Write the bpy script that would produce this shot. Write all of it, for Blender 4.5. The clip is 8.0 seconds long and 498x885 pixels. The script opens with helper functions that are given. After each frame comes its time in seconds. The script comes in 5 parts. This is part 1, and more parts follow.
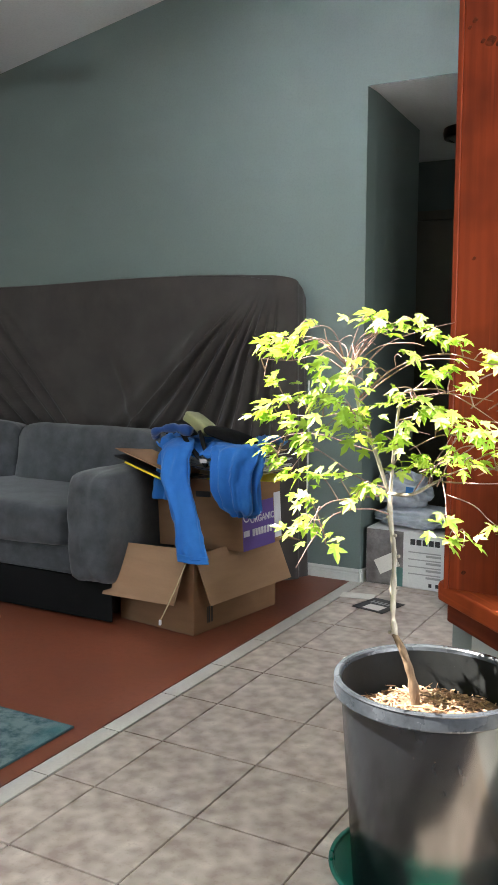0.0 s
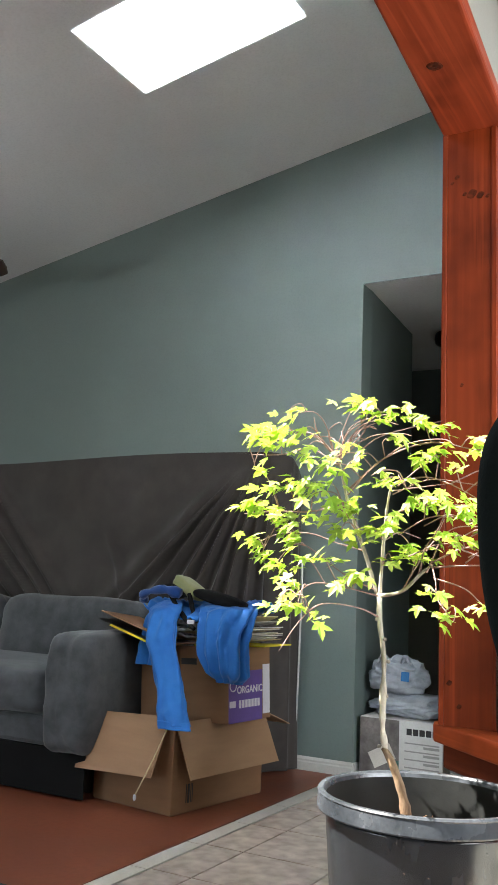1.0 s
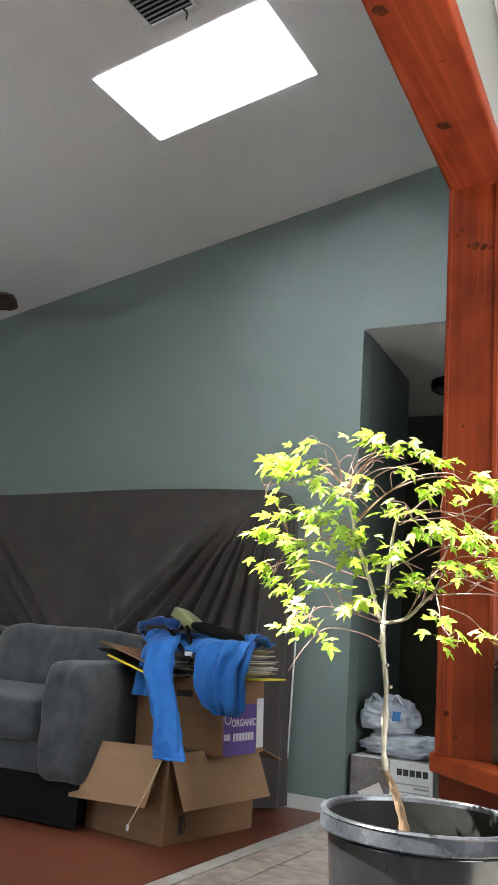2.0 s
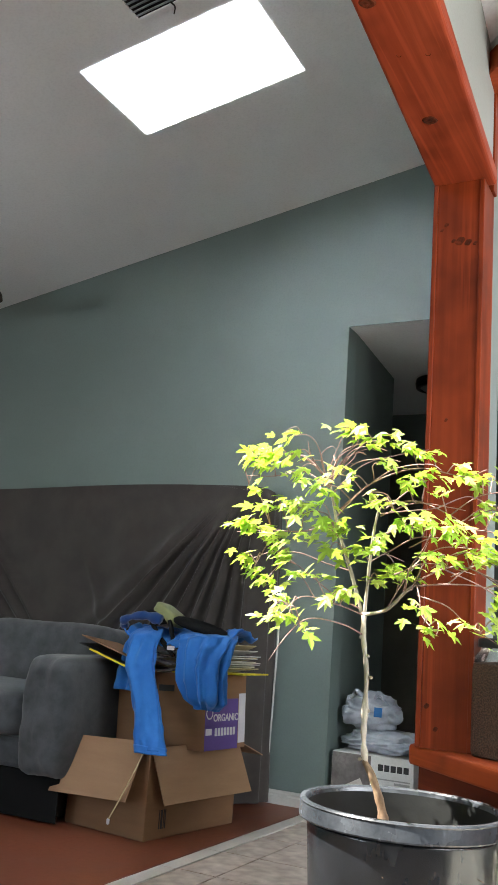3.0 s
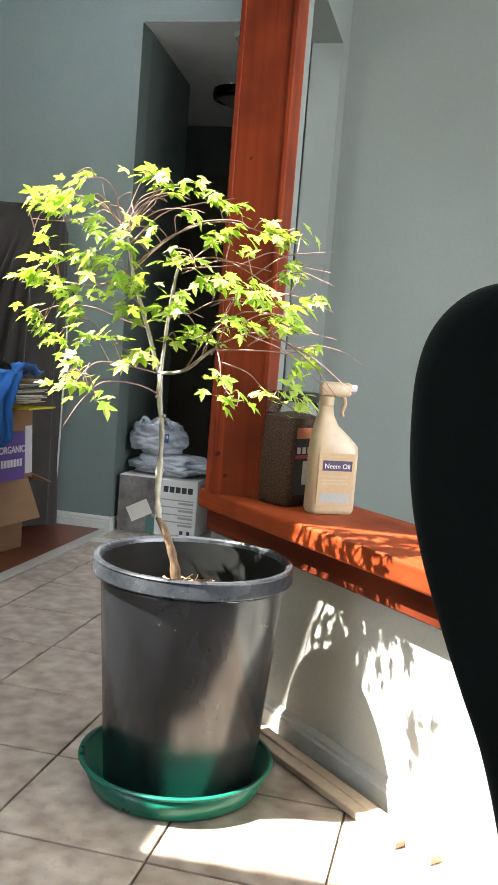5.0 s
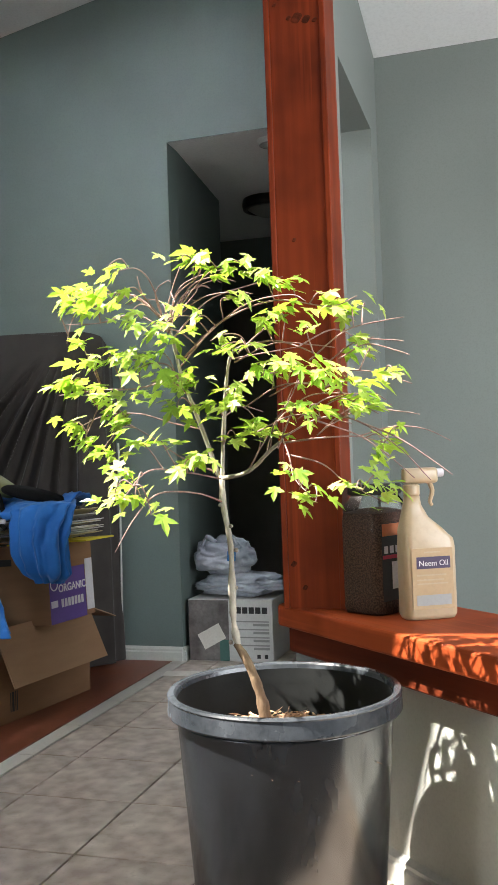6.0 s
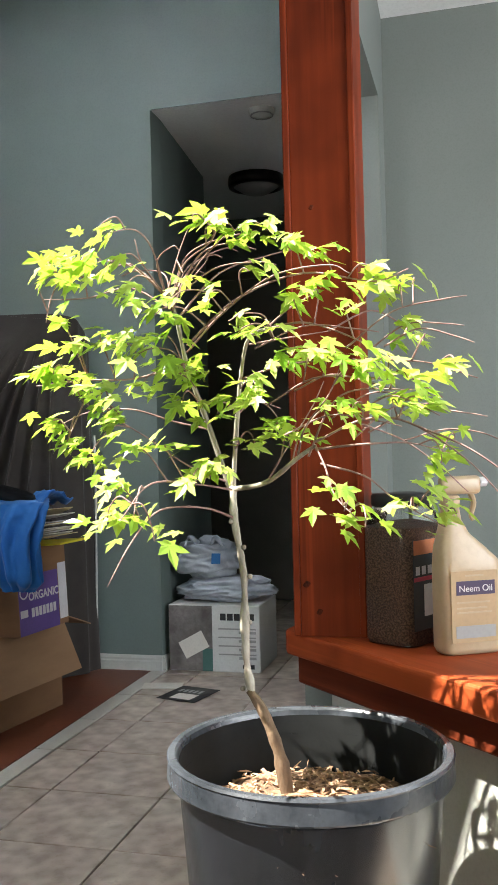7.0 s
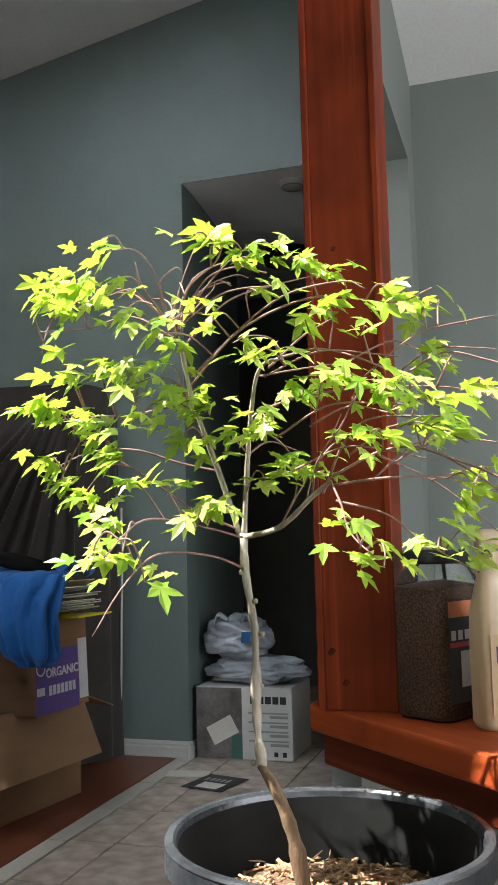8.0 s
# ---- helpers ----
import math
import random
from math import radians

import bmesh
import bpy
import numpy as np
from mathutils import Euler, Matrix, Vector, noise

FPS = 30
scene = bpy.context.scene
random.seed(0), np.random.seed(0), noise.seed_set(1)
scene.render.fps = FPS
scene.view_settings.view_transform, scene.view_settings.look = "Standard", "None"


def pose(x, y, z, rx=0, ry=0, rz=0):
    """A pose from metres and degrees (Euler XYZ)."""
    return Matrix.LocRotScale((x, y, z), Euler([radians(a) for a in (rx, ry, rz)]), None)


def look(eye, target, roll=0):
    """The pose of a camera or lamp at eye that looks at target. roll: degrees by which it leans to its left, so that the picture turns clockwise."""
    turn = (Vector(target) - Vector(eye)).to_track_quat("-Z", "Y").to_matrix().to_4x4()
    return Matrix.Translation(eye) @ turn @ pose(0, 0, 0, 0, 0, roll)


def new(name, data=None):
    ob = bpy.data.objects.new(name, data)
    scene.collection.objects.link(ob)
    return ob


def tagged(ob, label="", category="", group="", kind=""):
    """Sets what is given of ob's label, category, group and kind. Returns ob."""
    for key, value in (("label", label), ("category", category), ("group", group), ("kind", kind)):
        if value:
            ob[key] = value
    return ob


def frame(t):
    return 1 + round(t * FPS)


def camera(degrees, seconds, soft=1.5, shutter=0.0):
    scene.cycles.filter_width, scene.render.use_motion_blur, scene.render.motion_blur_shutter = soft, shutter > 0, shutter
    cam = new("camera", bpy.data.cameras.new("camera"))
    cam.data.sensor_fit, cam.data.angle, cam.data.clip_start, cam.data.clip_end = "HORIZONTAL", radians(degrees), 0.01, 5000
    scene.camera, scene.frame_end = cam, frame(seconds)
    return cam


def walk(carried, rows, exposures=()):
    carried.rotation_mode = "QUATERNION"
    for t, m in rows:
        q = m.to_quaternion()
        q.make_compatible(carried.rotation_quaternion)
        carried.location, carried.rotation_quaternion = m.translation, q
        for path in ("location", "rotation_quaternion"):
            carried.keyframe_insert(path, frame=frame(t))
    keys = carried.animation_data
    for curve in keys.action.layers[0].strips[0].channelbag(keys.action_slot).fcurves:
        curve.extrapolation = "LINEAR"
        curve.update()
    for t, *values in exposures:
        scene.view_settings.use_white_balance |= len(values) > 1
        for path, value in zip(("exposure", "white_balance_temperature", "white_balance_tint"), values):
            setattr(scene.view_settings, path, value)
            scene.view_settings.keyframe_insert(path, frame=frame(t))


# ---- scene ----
cam = camera(31.1, 8.0)
PATH = [
    (0, (1.522, 0.384, 1.205), (0.557, 2.122, 0.984), 0.2),
    (0.5, (1.538, 0.42, 1.011), (0.566, 2.166, 1.075), 0.3),
    (1, (1.539, 0.415, 0.886), (0.572, 2.138, 1.196), 2.4),
    (1.2, (1.534, 0.364, 0.886), (0.585, 2.08, 1.277), 3.2),
    (2.5, (1.536, 0.312, 0.812), (0.593, 2.028, 1.22), 4.3),
    (3, (1.54, 0.321, 0.816), (0.626, 2.052, 1.226), 4.4),
    (3.5, (1.536, 0.31, 0.827), (0.707, 2.081, 1.247), 4.9),
    (4, (1.531, 0.308, 0.823), (0.772, 2.105, 1.265), 6.3),
    (4.5, (1.49, 0.384, 0.894), (0.95, 2.309, 0.939), 4.3),
    (4.7, (1.478, 0.402, 0.932), (1.032, 2.341, 0.727), 4.9),
    (5.8, (1.413, 0.559, 0.922), (0.883, 2.488, 0.887), 1.4),
    (6, (1.383, 0.638, 0.892), (0.809, 2.554, 0.945), -2.0),
    (6.5, (1.313, 0.79, 0.93), (0.756, 2.704, 0.773), -11.3),
    (7, (1.226, 0.901, 0.926), (0.717, 2.835, 0.951), -1.4),
    (7.5, (1.221, 1.012, 0.885), (0.641, 2.924, 0.97), -0.3),
    (8, (1.233, 1.034, 0.861), (0.643, 2.931, 1.085), -1.3),
]
walk(cam, [(t, look(eye, target, roll)) for t, eye, target, roll in PATH],
     exposures=[(0.0, 2.87), (1.2, 2.87), (3.0, 2.80), (4.0, 2.72), (4.7, 2.73), (6.0, 2.44), (6.5, 2.54), (7.0, 2.41), (7.5, 2.38), (8.0, 1.93)])

# ---- world, sun, skylight lamps, added fill lamps ----
world = bpy.data.worlds.new("world")
scene.world = world
world.use_nodes = True
wt = world.node_tree
sky = wt.nodes.new("ShaderNodeTexSky")
sky.sky_type, sky.sun_disc = "NISHITA", False
sky.sun_elevation, sky.sun_rotation = radians(56), radians(-120)
wt.links.new(sky.outputs[0], wt.nodes["Background"].inputs[0])
wt.nodes["Background"].inputs[1].default_value = 0.10

SUN_WAY = Vector((0.4843, 0.2796, -0.829))
sun = new("sun", bpy.data.lights.new("sun", "SUN"))
sun.data.energy, sun.data.angle, sun.data.color = 5.0, radians(0.5), (1.0, 0.95, 0.86)
sun.matrix_world = SUN_WAY.to_track_quat("-Z", "Y").to_matrix().to_4x4()


def area_lamp(name, eye, target, width, height, watts, colour):
    lamp = new(name, bpy.data.lights.new(name, "AREA"))
    lamp.data.shape, lamp.data.size, lamp.data.size_y = "RECTANGLE", width, height
    lamp.data.energy, lamp.data.color = watts, colour
    lamp.matrix_world = look(eye, target)
    return lamp


# east, living and nook lamps are added fill from out of view
area_lamp("fill_east", (3.55, 1.6, 1.25), (0.5, 2.3, 1.15), 1.8, 1.3, 19, (0.95, 0.98, 1.0))
# tilted up to brighten the ceiling
area_lamp("fill_living", (-2.2, -2.15, 0.85), (-1.7, -1.2, 4.05), 2.0, 0.8, 15, (0.93, 0.97, 1.0))
area_lamp("skylight_far", (-0.42, 3.245, 3.26), (-0.42, 3.245, 0.0), 0.80, 0.48, 7.0, (0.95, 0.98, 1.0))
area_lamp("skylight_near", (-0.445, 1.235, 3.10), (-0.445, 1.235, 0.0), 0.70, 0.48, 3.0, (0.95, 0.98, 1.0))
area_lamp("fill_nook", (2.9, 3.7, 1.7), (1.0, 3.6, 0.0), 0.5, 1.2, 0.8, (0.95, 0.98, 1.0))


# ---- materials ----
def material(name):
    m = bpy.data.materials.new(name)
    m.use_nodes = True
    return m, m.node_tree.nodes, m.node_tree.links, m.node_tree.nodes["Principled BSDF"]


def mix_rgb(N, K, fac, a, b):
    n = N.new("ShaderNodeMix")
    n.data_type = "RGBA"
    for s, v in ((0, fac), (6, a), (7, b)):
        if hasattr(v, "links"):
            K.new(v, n.inputs[s])
        else:
            n.inputs[s].default_value = v if s == 0 else (*v, 1)
    return n.outputs[2]


def noise_tex(N, K, scale, detail=4, rough=0.6, coords=None, stretch=(1, 1, 1)):
    if coords is None:
        coords = N.new("ShaderNodeTexCoord").outputs["Object"]
    mp = N.new("ShaderNodeMapping")
    mp.inputs["Scale"].default_value = stretch
    K.new(coords, mp.inputs["Vector"])
    t = N.new("ShaderNodeTexNoise")
    t.inputs["Scale"].default_value, t.inputs["Detail"].default_value, t.inputs["Roughness"].default_value = scale, detail, rough
    K.new(mp.outputs[0], t.inputs["Vector"])
    return t.outputs["Fac"]


def ramp(N, K, src, lo, hi):
    r = N.new("ShaderNodeMapRange")
    r.inputs[1].default_value, r.inputs[2].default_value = lo, hi
    K.new(src, r.inputs[0])
    return r.outputs[0]


def bump(N, K, P, src, strength, dist=0.002):
    b = N.new("ShaderNodeBump")
    b.inputs["Strength"].default_value, b.inputs["Distance"].default_value = strength, dist
    K.new(src, b.inputs["Height"])
    K.new(b.outputs[0], P.inputs["Normal"])


def surface(name, a, b, rough=0.6, coarse=3.0, fine=60.0, relief=0.25, depth=0.002, stretch=(1, 1, 1), metal=0.0, spec=0.5, spread=(0.35, 0.65), vary=0.0):
    """A two-scale mottled surface: colours a and b, fine relief."""
    m, N, K, P = material(name)
    c, f = noise_tex(N, K, coarse, 5, 0.6, stretch=stretch), noise_tex(N, K, fine, 3, 0.6, stretch=stretch)
    col = mix_rgb(N, K, ramp(N, K, c, *spread), a, b)
    dark = tuple(v * 0.82 for v in a)
    fac = N.new("ShaderNodeMath")
    fac.operation, fac.inputs[1].default_value = "MULTIPLY", 0.45
    K.new(ramp(N, K, f, 0.45, 0.75), fac.inputs[0])
    col = mix_rgb(N, K, fac.outputs[0], col, dark)
    if vary:
        info = N.new("ShaderNodeObjectInfo")
        hsv = N.new("ShaderNodeHueSaturation")
        K.new(ramp(N, K, info.outputs["Random"], 0, 1), (mr := N.new("ShaderNodeMapRange")).inputs[0])
        mr.inputs[3].default_value, mr.inputs[4].default_value = 1 - vary, 1 + vary
        K.new(mr.outputs[0], hsv.inputs["Value"])
        K.new(col, hsv.inputs["Color"])
        col = hsv.outputs[0]
    K.new(col, P.inputs["Base Color"])
    r = N.new("ShaderNodeMapRange")
    r.inputs[3].default_value, r.inputs[4].default_value = max(rough - 0.1, 0.02), min(rough + 0.1, 1)
    K.new(c, r.inputs[0])
    K.new(r.outputs[0], P.inputs["Roughness"])
    P.inputs["Metallic"].default_value, P.inputs["Specular IOR Level"].default_value = metal, spec
    bump(N, K, P, f, relief, depth)
    return m


def timber(name, a, b, axis):
    """Stained softwood with grain along an axis (0, 1, 2) and scattered knots."""
    m, N, K, P = material(name)
    st = [26, 26, 26]
    st[axis] = 1.6
    co = N.new("ShaderNodeTexCoord").outputs["Object"]
    warp = noise_tex(N, K, 2.2, 2, 0.5, co)
    wave = N.new("ShaderNodeTexWave")
    wave.wave_type, wave.bands_direction = "BANDS", "XYZ"[(axis + 1) % 3]
    mp = N.new("ShaderNodeMapping")
    sc = [1, 1, 1]
    sc[axis] = 0.07
    mp.inputs["Scale"].default_value = sc
    K.new(co, mp.inputs["Vector"])
    K.new(mp.outputs[0], wave.inputs["Vector"])
    wave.inputs["Scale"].default_value, wave.inputs["Distortion"].default_value, wave.inputs["Detail"].default_value = 9, 9, 3
    wave.inputs["Detail Scale"].default_value = 1.2
    grain = noise_tex(N, K, 1.0, 5, 0.65, co, st)
    blot = noise_tex(N, K, 3.5, 3, 0.6, co)
    c1 = mix_rgb(N, K, ramp(N, K, wave.outputs["Fac"], -0.9, 2.0), a, b)
    c2 = mix_rgb(N, K, ramp(N, K, grain, 0.42, 0.95), c1, tuple(v * 0.55 for v in a))
    c3 = mix_rgb(N, K, ramp(N, K, blot, 0.47, 0.74), c2, tuple(v * 0.42 for v in a))
    st2 = [60, 60, 60]
    st2[axis] = 1.2
    streak = noise_tex(N, K, 1.0, 3, 0.5, co, st2)
    c3 = mix_rgb(N, K, ramp(N, K, streak, 0.56, 0.95), c3, tuple(min(1, v * 1.5) for v in b))
    K.new(c3, P.inputs["Base Color"])
    P.inputs["Roughness"].default_value = 0.5
    P.inputs["Specular IOR Level"].default_value = 0.12
    bump(N, K, P, grain, 0.15, 0.0015)
    return m


def cloth(name, a, b, rough=0.9, weave=900.0, sheen=0.3, coarse=6.0):
    m = surface(name, a, b, rough, coarse, weave, 0.35, 0.001)
    P = m.node_tree.nodes["Principled BSDF"]
    P.inputs["Sheen Weight"].default_value, P.inputs["Specular IOR Level"].default_value = sheen, 0.2
    return m


def plain(name, col, rough=0.5, metal=0.0, coarse=12.0):
    return surface(name, col, tuple(min(1, v * 1.12 + 0.004) for v in col), rough, coarse, 120, 0.08, 0.001, metal=metal)


WALL = surface("sage_wall_paint", (0.148, 0.190, 0.180), (0.161, 0.204, 0.194), 0.55, 1.2, 160, 0.22, 0.0012)
WALL_PALE = surface("pale_wall_paint", (0.205, 0.230, 0.216), (0.222, 0.248, 0.233), 0.6, 1.4, 160, 0.25, 0.0012)
WALL_LOW = surface("off_white_wall_paint", (0.50, 0.51, 0.465), (0.54, 0.55, 0.505), 0.6, 1.4, 160, 0.25, 0.0012)
CEIL = surface("ceiling_paint", (0.83, 0.845, 0.85), (0.87, 0.88, 0.885), 0.85, 1.5, 90, 0.5, 0.003)
WHITE_TRIM = plain("white_trim_paint", (0.50, 0.51, 0.48), 0.35)
WALL_CREAM = surface("cream_wall_paint", (0.28, 0.285, 0.25), (0.31, 0.315, 0.28), 0.65, 1.5, 140, 0.3, 0.0015)
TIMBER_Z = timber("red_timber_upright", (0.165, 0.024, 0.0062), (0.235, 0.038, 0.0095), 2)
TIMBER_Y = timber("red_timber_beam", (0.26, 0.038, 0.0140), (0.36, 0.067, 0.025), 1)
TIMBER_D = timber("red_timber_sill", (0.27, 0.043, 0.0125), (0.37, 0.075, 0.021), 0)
# sill timber with the cap's shade put into its colour
TIMBER_SHADE = timber("shaded_red_timber", (0.10, 0.018, 0.008), (0.16, 0.032, 0.012), 0)
KNOT = surface("timber_knot", (0.040, 0.011, 0.005), (0.13, 0.026, 0.010), 0.8, 60, 200, 0.4, spec=0.1)
TILE = surface("stone_tile", (0.33, 0.255, 0.205), (0.62, 0.535, 0.46), 0.40, 15, 60, 0.35, 0.001, spread=(0.38, 0.64), vary=0.08)
GROUT = surface("tile_grout", (0.20, 0.155, 0.12), (0.26, 0.205, 0.165), 0.9, 8, 200, 0.4)
STRIP = surface("border_tile", (0.50, 0.47, 0.42), (0.56, 0.53, 0.48), 0.4, 8, 90, 0.2, vary=0.05)
RED_FLOOR = surface("red_sealed_floor", (0.165, 0.046, 0.022), (0.230, 0.068, 0.034), 0.42, 2.5, 40, 0.25, 0.001)
SOFA = cloth("grey_sofa_fabric", (0.042, 0.046, 0.050), (0.085, 0.090, 0.096), 0.95, 260, 0.3, 11)
SHEET = cloth("charcoal_sheet", (0.040, 0.034, 0.031), (0.056, 0.048, 0.044), 0.9, 800, 0.25)
# black cloth, also the painted shade below the sofa front
BLACK_CLOTH_SHADE = cloth("black_cloth_and_shade", (0.005, 0.005, 0.005), (0.009, 0.009, 0.009), 0.95, 900.0, 0.0)
BLUE = cloth("blue_jacket_fabric", (0.014, 0.125, 0.43), (0.024, 0.165, 0.50), 0.62, 600, 0.15)
# jacket blue with shading put into the colour, for the collar
BLUE_SHADE = cloth("shaded_blue_fabric", (0.008, 0.045, 0.17), (0.012, 0.06, 0.22), 0.8)
CARD = surface("brown_cardboard", (0.225, 0.118, 0.056), (0.265, 0.142, 0.071), 0.85, 4, 150, 0.25, stretch=(1, 1, 6))
CARD_IN = surface("brown_cardboard_inside", (0.29, 0.165, 0.088), (0.33, 0.195, 0.108), 0.85, 4, 150, 0.25, stretch=(1, 1, 6))
PURPLE = plain("purple_print", (0.115, 0.065, 0.26), 0.6)
DEEP_PURPLE = plain("deep_purple_print", (0.032, 0.016, 0.060), 0.5)
PRINT_WHITE = plain("white_print", (0.62, 0.60, 0.62), 0.6)
PRINT_BLACK = plain("black_print", (0.02, 0.02, 0.02), 0.55)
PRINT_GREY = plain("grey_print", (0.30, 0.30, 0.29), 0.6)
PAPER = surface("paper", (0.66, 0.63, 0.56), (0.74, 0.71, 0.65), 0.8, 5, 120, 0.1)
MANILA = surface("manila_folder", (0.55, 0.44, 0.24), (0.62, 0.51, 0.30), 0.8, 5, 120, 0.1)
YELLOW = plain("yellow_edge", (0.75, 0.62, 0.03), 0.5)
OLIVE = cloth("olive_cap_cloth", (0.20, 0.21, 0.085), (0.26, 0.27, 0.12))
POT = surface("black_nursery_plastic", (0.007, 0.008, 0.010), (0.024, 0.027, 0.032), 0.20, 5, 26, 0.25, 0.0012, stretch=(1, 1, 0.35), spec=0.7)
SAUCER = surface("green_saucer_plastic", (0.006, 0.125, 0.082), (0.009, 0.15, 0.10), 0.3, 6, 60, 0.1)
SOIL = surface("bark_mulch_bed", (0.10, 0.055, 0.03), (0.22, 0.13, 0.075), 0.95, 40, 160, 0.9, 0.006)
BARK = surface("young_bark", (0.21, 0.18, 0.14), (0.50, 0.45, 0.37), 0.75, 26, 180, 0.6, 0.002, stretch=(1, 1, 0.4))
BARK_OLD = surface("brown_bark", (0.10, 0.060, 0.033), (0.22, 0.145, 0.085), 0.85, 30, 160, 0.8, 0.003, stretch=(1, 1, 0.4))
TWIG = surface("red_twig_bark", (0.17, 0.085, 0.075), (0.34, 0.22, 0.19), 0.7, 30, 200, 0.4)
BAG = surface("grey_plastic_bag", (0.34, 0.38, 0.44), (0.52, 0.56, 0.61), 0.32, 9, 40, 0.6, 0.004)
BLUE_PRINT = plain("blue_print", (0.02, 0.16, 0.42), 0.5)
BOX_WHITE = plain("white_carton", (0.60, 0.60, 0.58), 0.6)
BOX_GREY = surface("grey_carton_photo", (0.10, 0.085, 0.08), (0.24, 0.22, 0.21), 0.5, 9, 60, 0.1)
BOX_GREEN = plain("green_carton", (0.06, 0.15, 0.13), 0.6)
PELLET = surface("brown_pellets", (0.065, 0.032, 0.020), (0.21, 0.12, 0.075), 0.75, 270, 420, 0.9, 0.006, spread=(0.42, 0.6))
BLACK_PLASTIC = plain("black_plastic", (0.012, 0.012, 0.013), 0.4)
RED_PRINT = plain("red_print", (0.45, 0.03, 0.06), 0.5)
ORANGE_PRINT = plain("orange_print", (0.50, 0.16, 0.06), 0.5)
CREAM = plain("cream_label", (0.40, 0.275, 0.145), 0.55)
CHAIR = cloth("dark_green_upholstery", (0.0022, 0.0050, 0.0045), (0.004, 0.008, 0.0075), 0.95, 500, 0.0)
LOOSE_WOOD = surface("raw_trim_wood", (0.42, 0.32, 0.23), (0.52, 0.42, 0.31), 0.7, 4, 60, 0.3, stretch=(1, 1, 1))
METAL_DARK = plain("dark_bronze_metal", (0.02, 0.018, 0.016), 0.35, 0.8)
STEEL_GREY = plain("grey_vent_metal", (0.34, 0.37, 0.40), 0.5, 0.0)
DOOR_PAINT = plain("olive_door_paint", (0.17, 0.16, 0.13), 0.5)
WOOD_LEG = surface("dark_leg_wood", (0.03, 0.02, 0.015), (0.05, 0.033, 0.022), 0.5, 8, 90, 0.2)


def glassy(name, colour, rough, weight):
    m, N, K, P = material(name)
    P.inputs["Base Color"].default_value, P.inputs["Roughness"].default_value = (*colour, 1), rough
    P.inputs["Transmission Weight"].default_value, P.inputs["IOR"].default_value = weight, 1.2
    f = noise_tex(N, K, 14, 2)
    bump(N, K, P, f, 0.1, 0.002)
    return m


CLEAR = glassy("clear_plastic", (0.95, 0.95, 0.95), 0.08, 1.0)
JUG_PLASTIC = surface("translucent_white_plastic", (0.44, 0.33, 0.205), (0.50, 0.39, 0.26), 0.38, 5, 80, 0.1)
JP = JUG_PLASTIC.node_tree.nodes["Principled BSDF"]
JP.inputs["Subsurface Weight"].default_value, JP.inputs["Subsurface Radius"].default_value = 0.35, (0.03, 0.025, 0.018)


def translucent(name, lo, hi, thru, amount, rough=0.4):
    """A thin sheet that light passes through: leaf, diffuser panel."""
    m, N, K, P = material(name)
    info = N.new("ShaderNodeObjectInfo").outputs["Random"]
    col = mix_rgb(N, K, info, lo, hi)
    K.new(col, P.inputs["Base Color"])
    P.inputs["Roughness"].default_value = rough
    tr = N.new("ShaderNodeBsdfTranslucent")
    tr.inputs[0].default_value = (*thru, 1)
    mx = N.new("ShaderNodeMixShader")
    mx.inputs[0].default_value = amount
    K.new(P.outputs[0], mx.inputs[1])
    K.new(tr.outputs[0], mx.inputs[2])
    K.new(mx.outputs[0], N["Material Output"].inputs[0])
    return m


LEAF = translucent("spring_leaf", (0.14, 0.30, 0.020), (0.59, 0.67, 0.20), (0.50, 0.72, 0.07), 0.42, 0.36)
POT_IN = surface("black_pot_inside", (0.010, 0.011, 0.011), (0.016, 0.017, 0.017), 0.75, 6, 40, 0.3, spec=0.15)
RIM = surface("scuffed_grey_plastic", (0.016, 0.019, 0.023), (0.060, 0.067, 0.077), 0.26, 7, 90, 0.3, 0.0012)
DIFFUSER = translucent("skylight_diffuser", (0.85, 0.85, 0.85), (0.87, 0.87, 0.87), (0.9, 0.92, 0.95), 0.75)


def pattern_rug():
    m, N, K, P = material("teal_rug_pile")
    co = N.new("ShaderNodeTexCoord").outputs["Object"]
    a, b = noise_tex(N, K, 14, 5, 0.7, co), noise_tex(N, K, 5, 3, 0.6, co)
    c = mix_rgb(N, K, ramp(N, K, a, 0.42, 0.58), (0.025, 0.075, 0.085), (0.14, 0.20, 0.20))
    c = mix_rgb(N, K, ramp(N, K, b, 0.5, 0.7), c, (0.05, 0.16, 0.18))
    K.new(c, P.inputs["Base Color"])
    P.inputs["Roughness"].default_value = 0.95
    bump(N, K, P, noise_tex(N, K, 400, 2, 0.5, co), 0.6, 0.004)
    return m


RUG = pattern_rug()


# ---- mesh helpers ----
def finish(bm, name, mat, smooth=False):
    me = bpy.data.meshes.new(name)
    bmesh.ops.recalc_face_normals(bm, faces=bm.faces)
    bm.to_mesh(me)
    bm.free()
    me.materials.append(mat)
    if smooth:
        for p in me.polygons:
            p.use_smooth = True
    return me


def part(name, bm, mat, parent=None, label="", smooth=False):
    ob = new(name, finish(bm, name, mat, smooth))
    if parent is not None:
        ob.parent = parent
    return tagged(ob, label=label) if label else ob


def thing(name, label, category, group="", at=None):
    ob = tagged(new(name), label, category, group)
    if at is not None:
        ob.matrix_world = at
    return ob


def structure(name, bm, mat, label, category):
    return tagged(part(name, bm, mat), label, category, kind="structure")


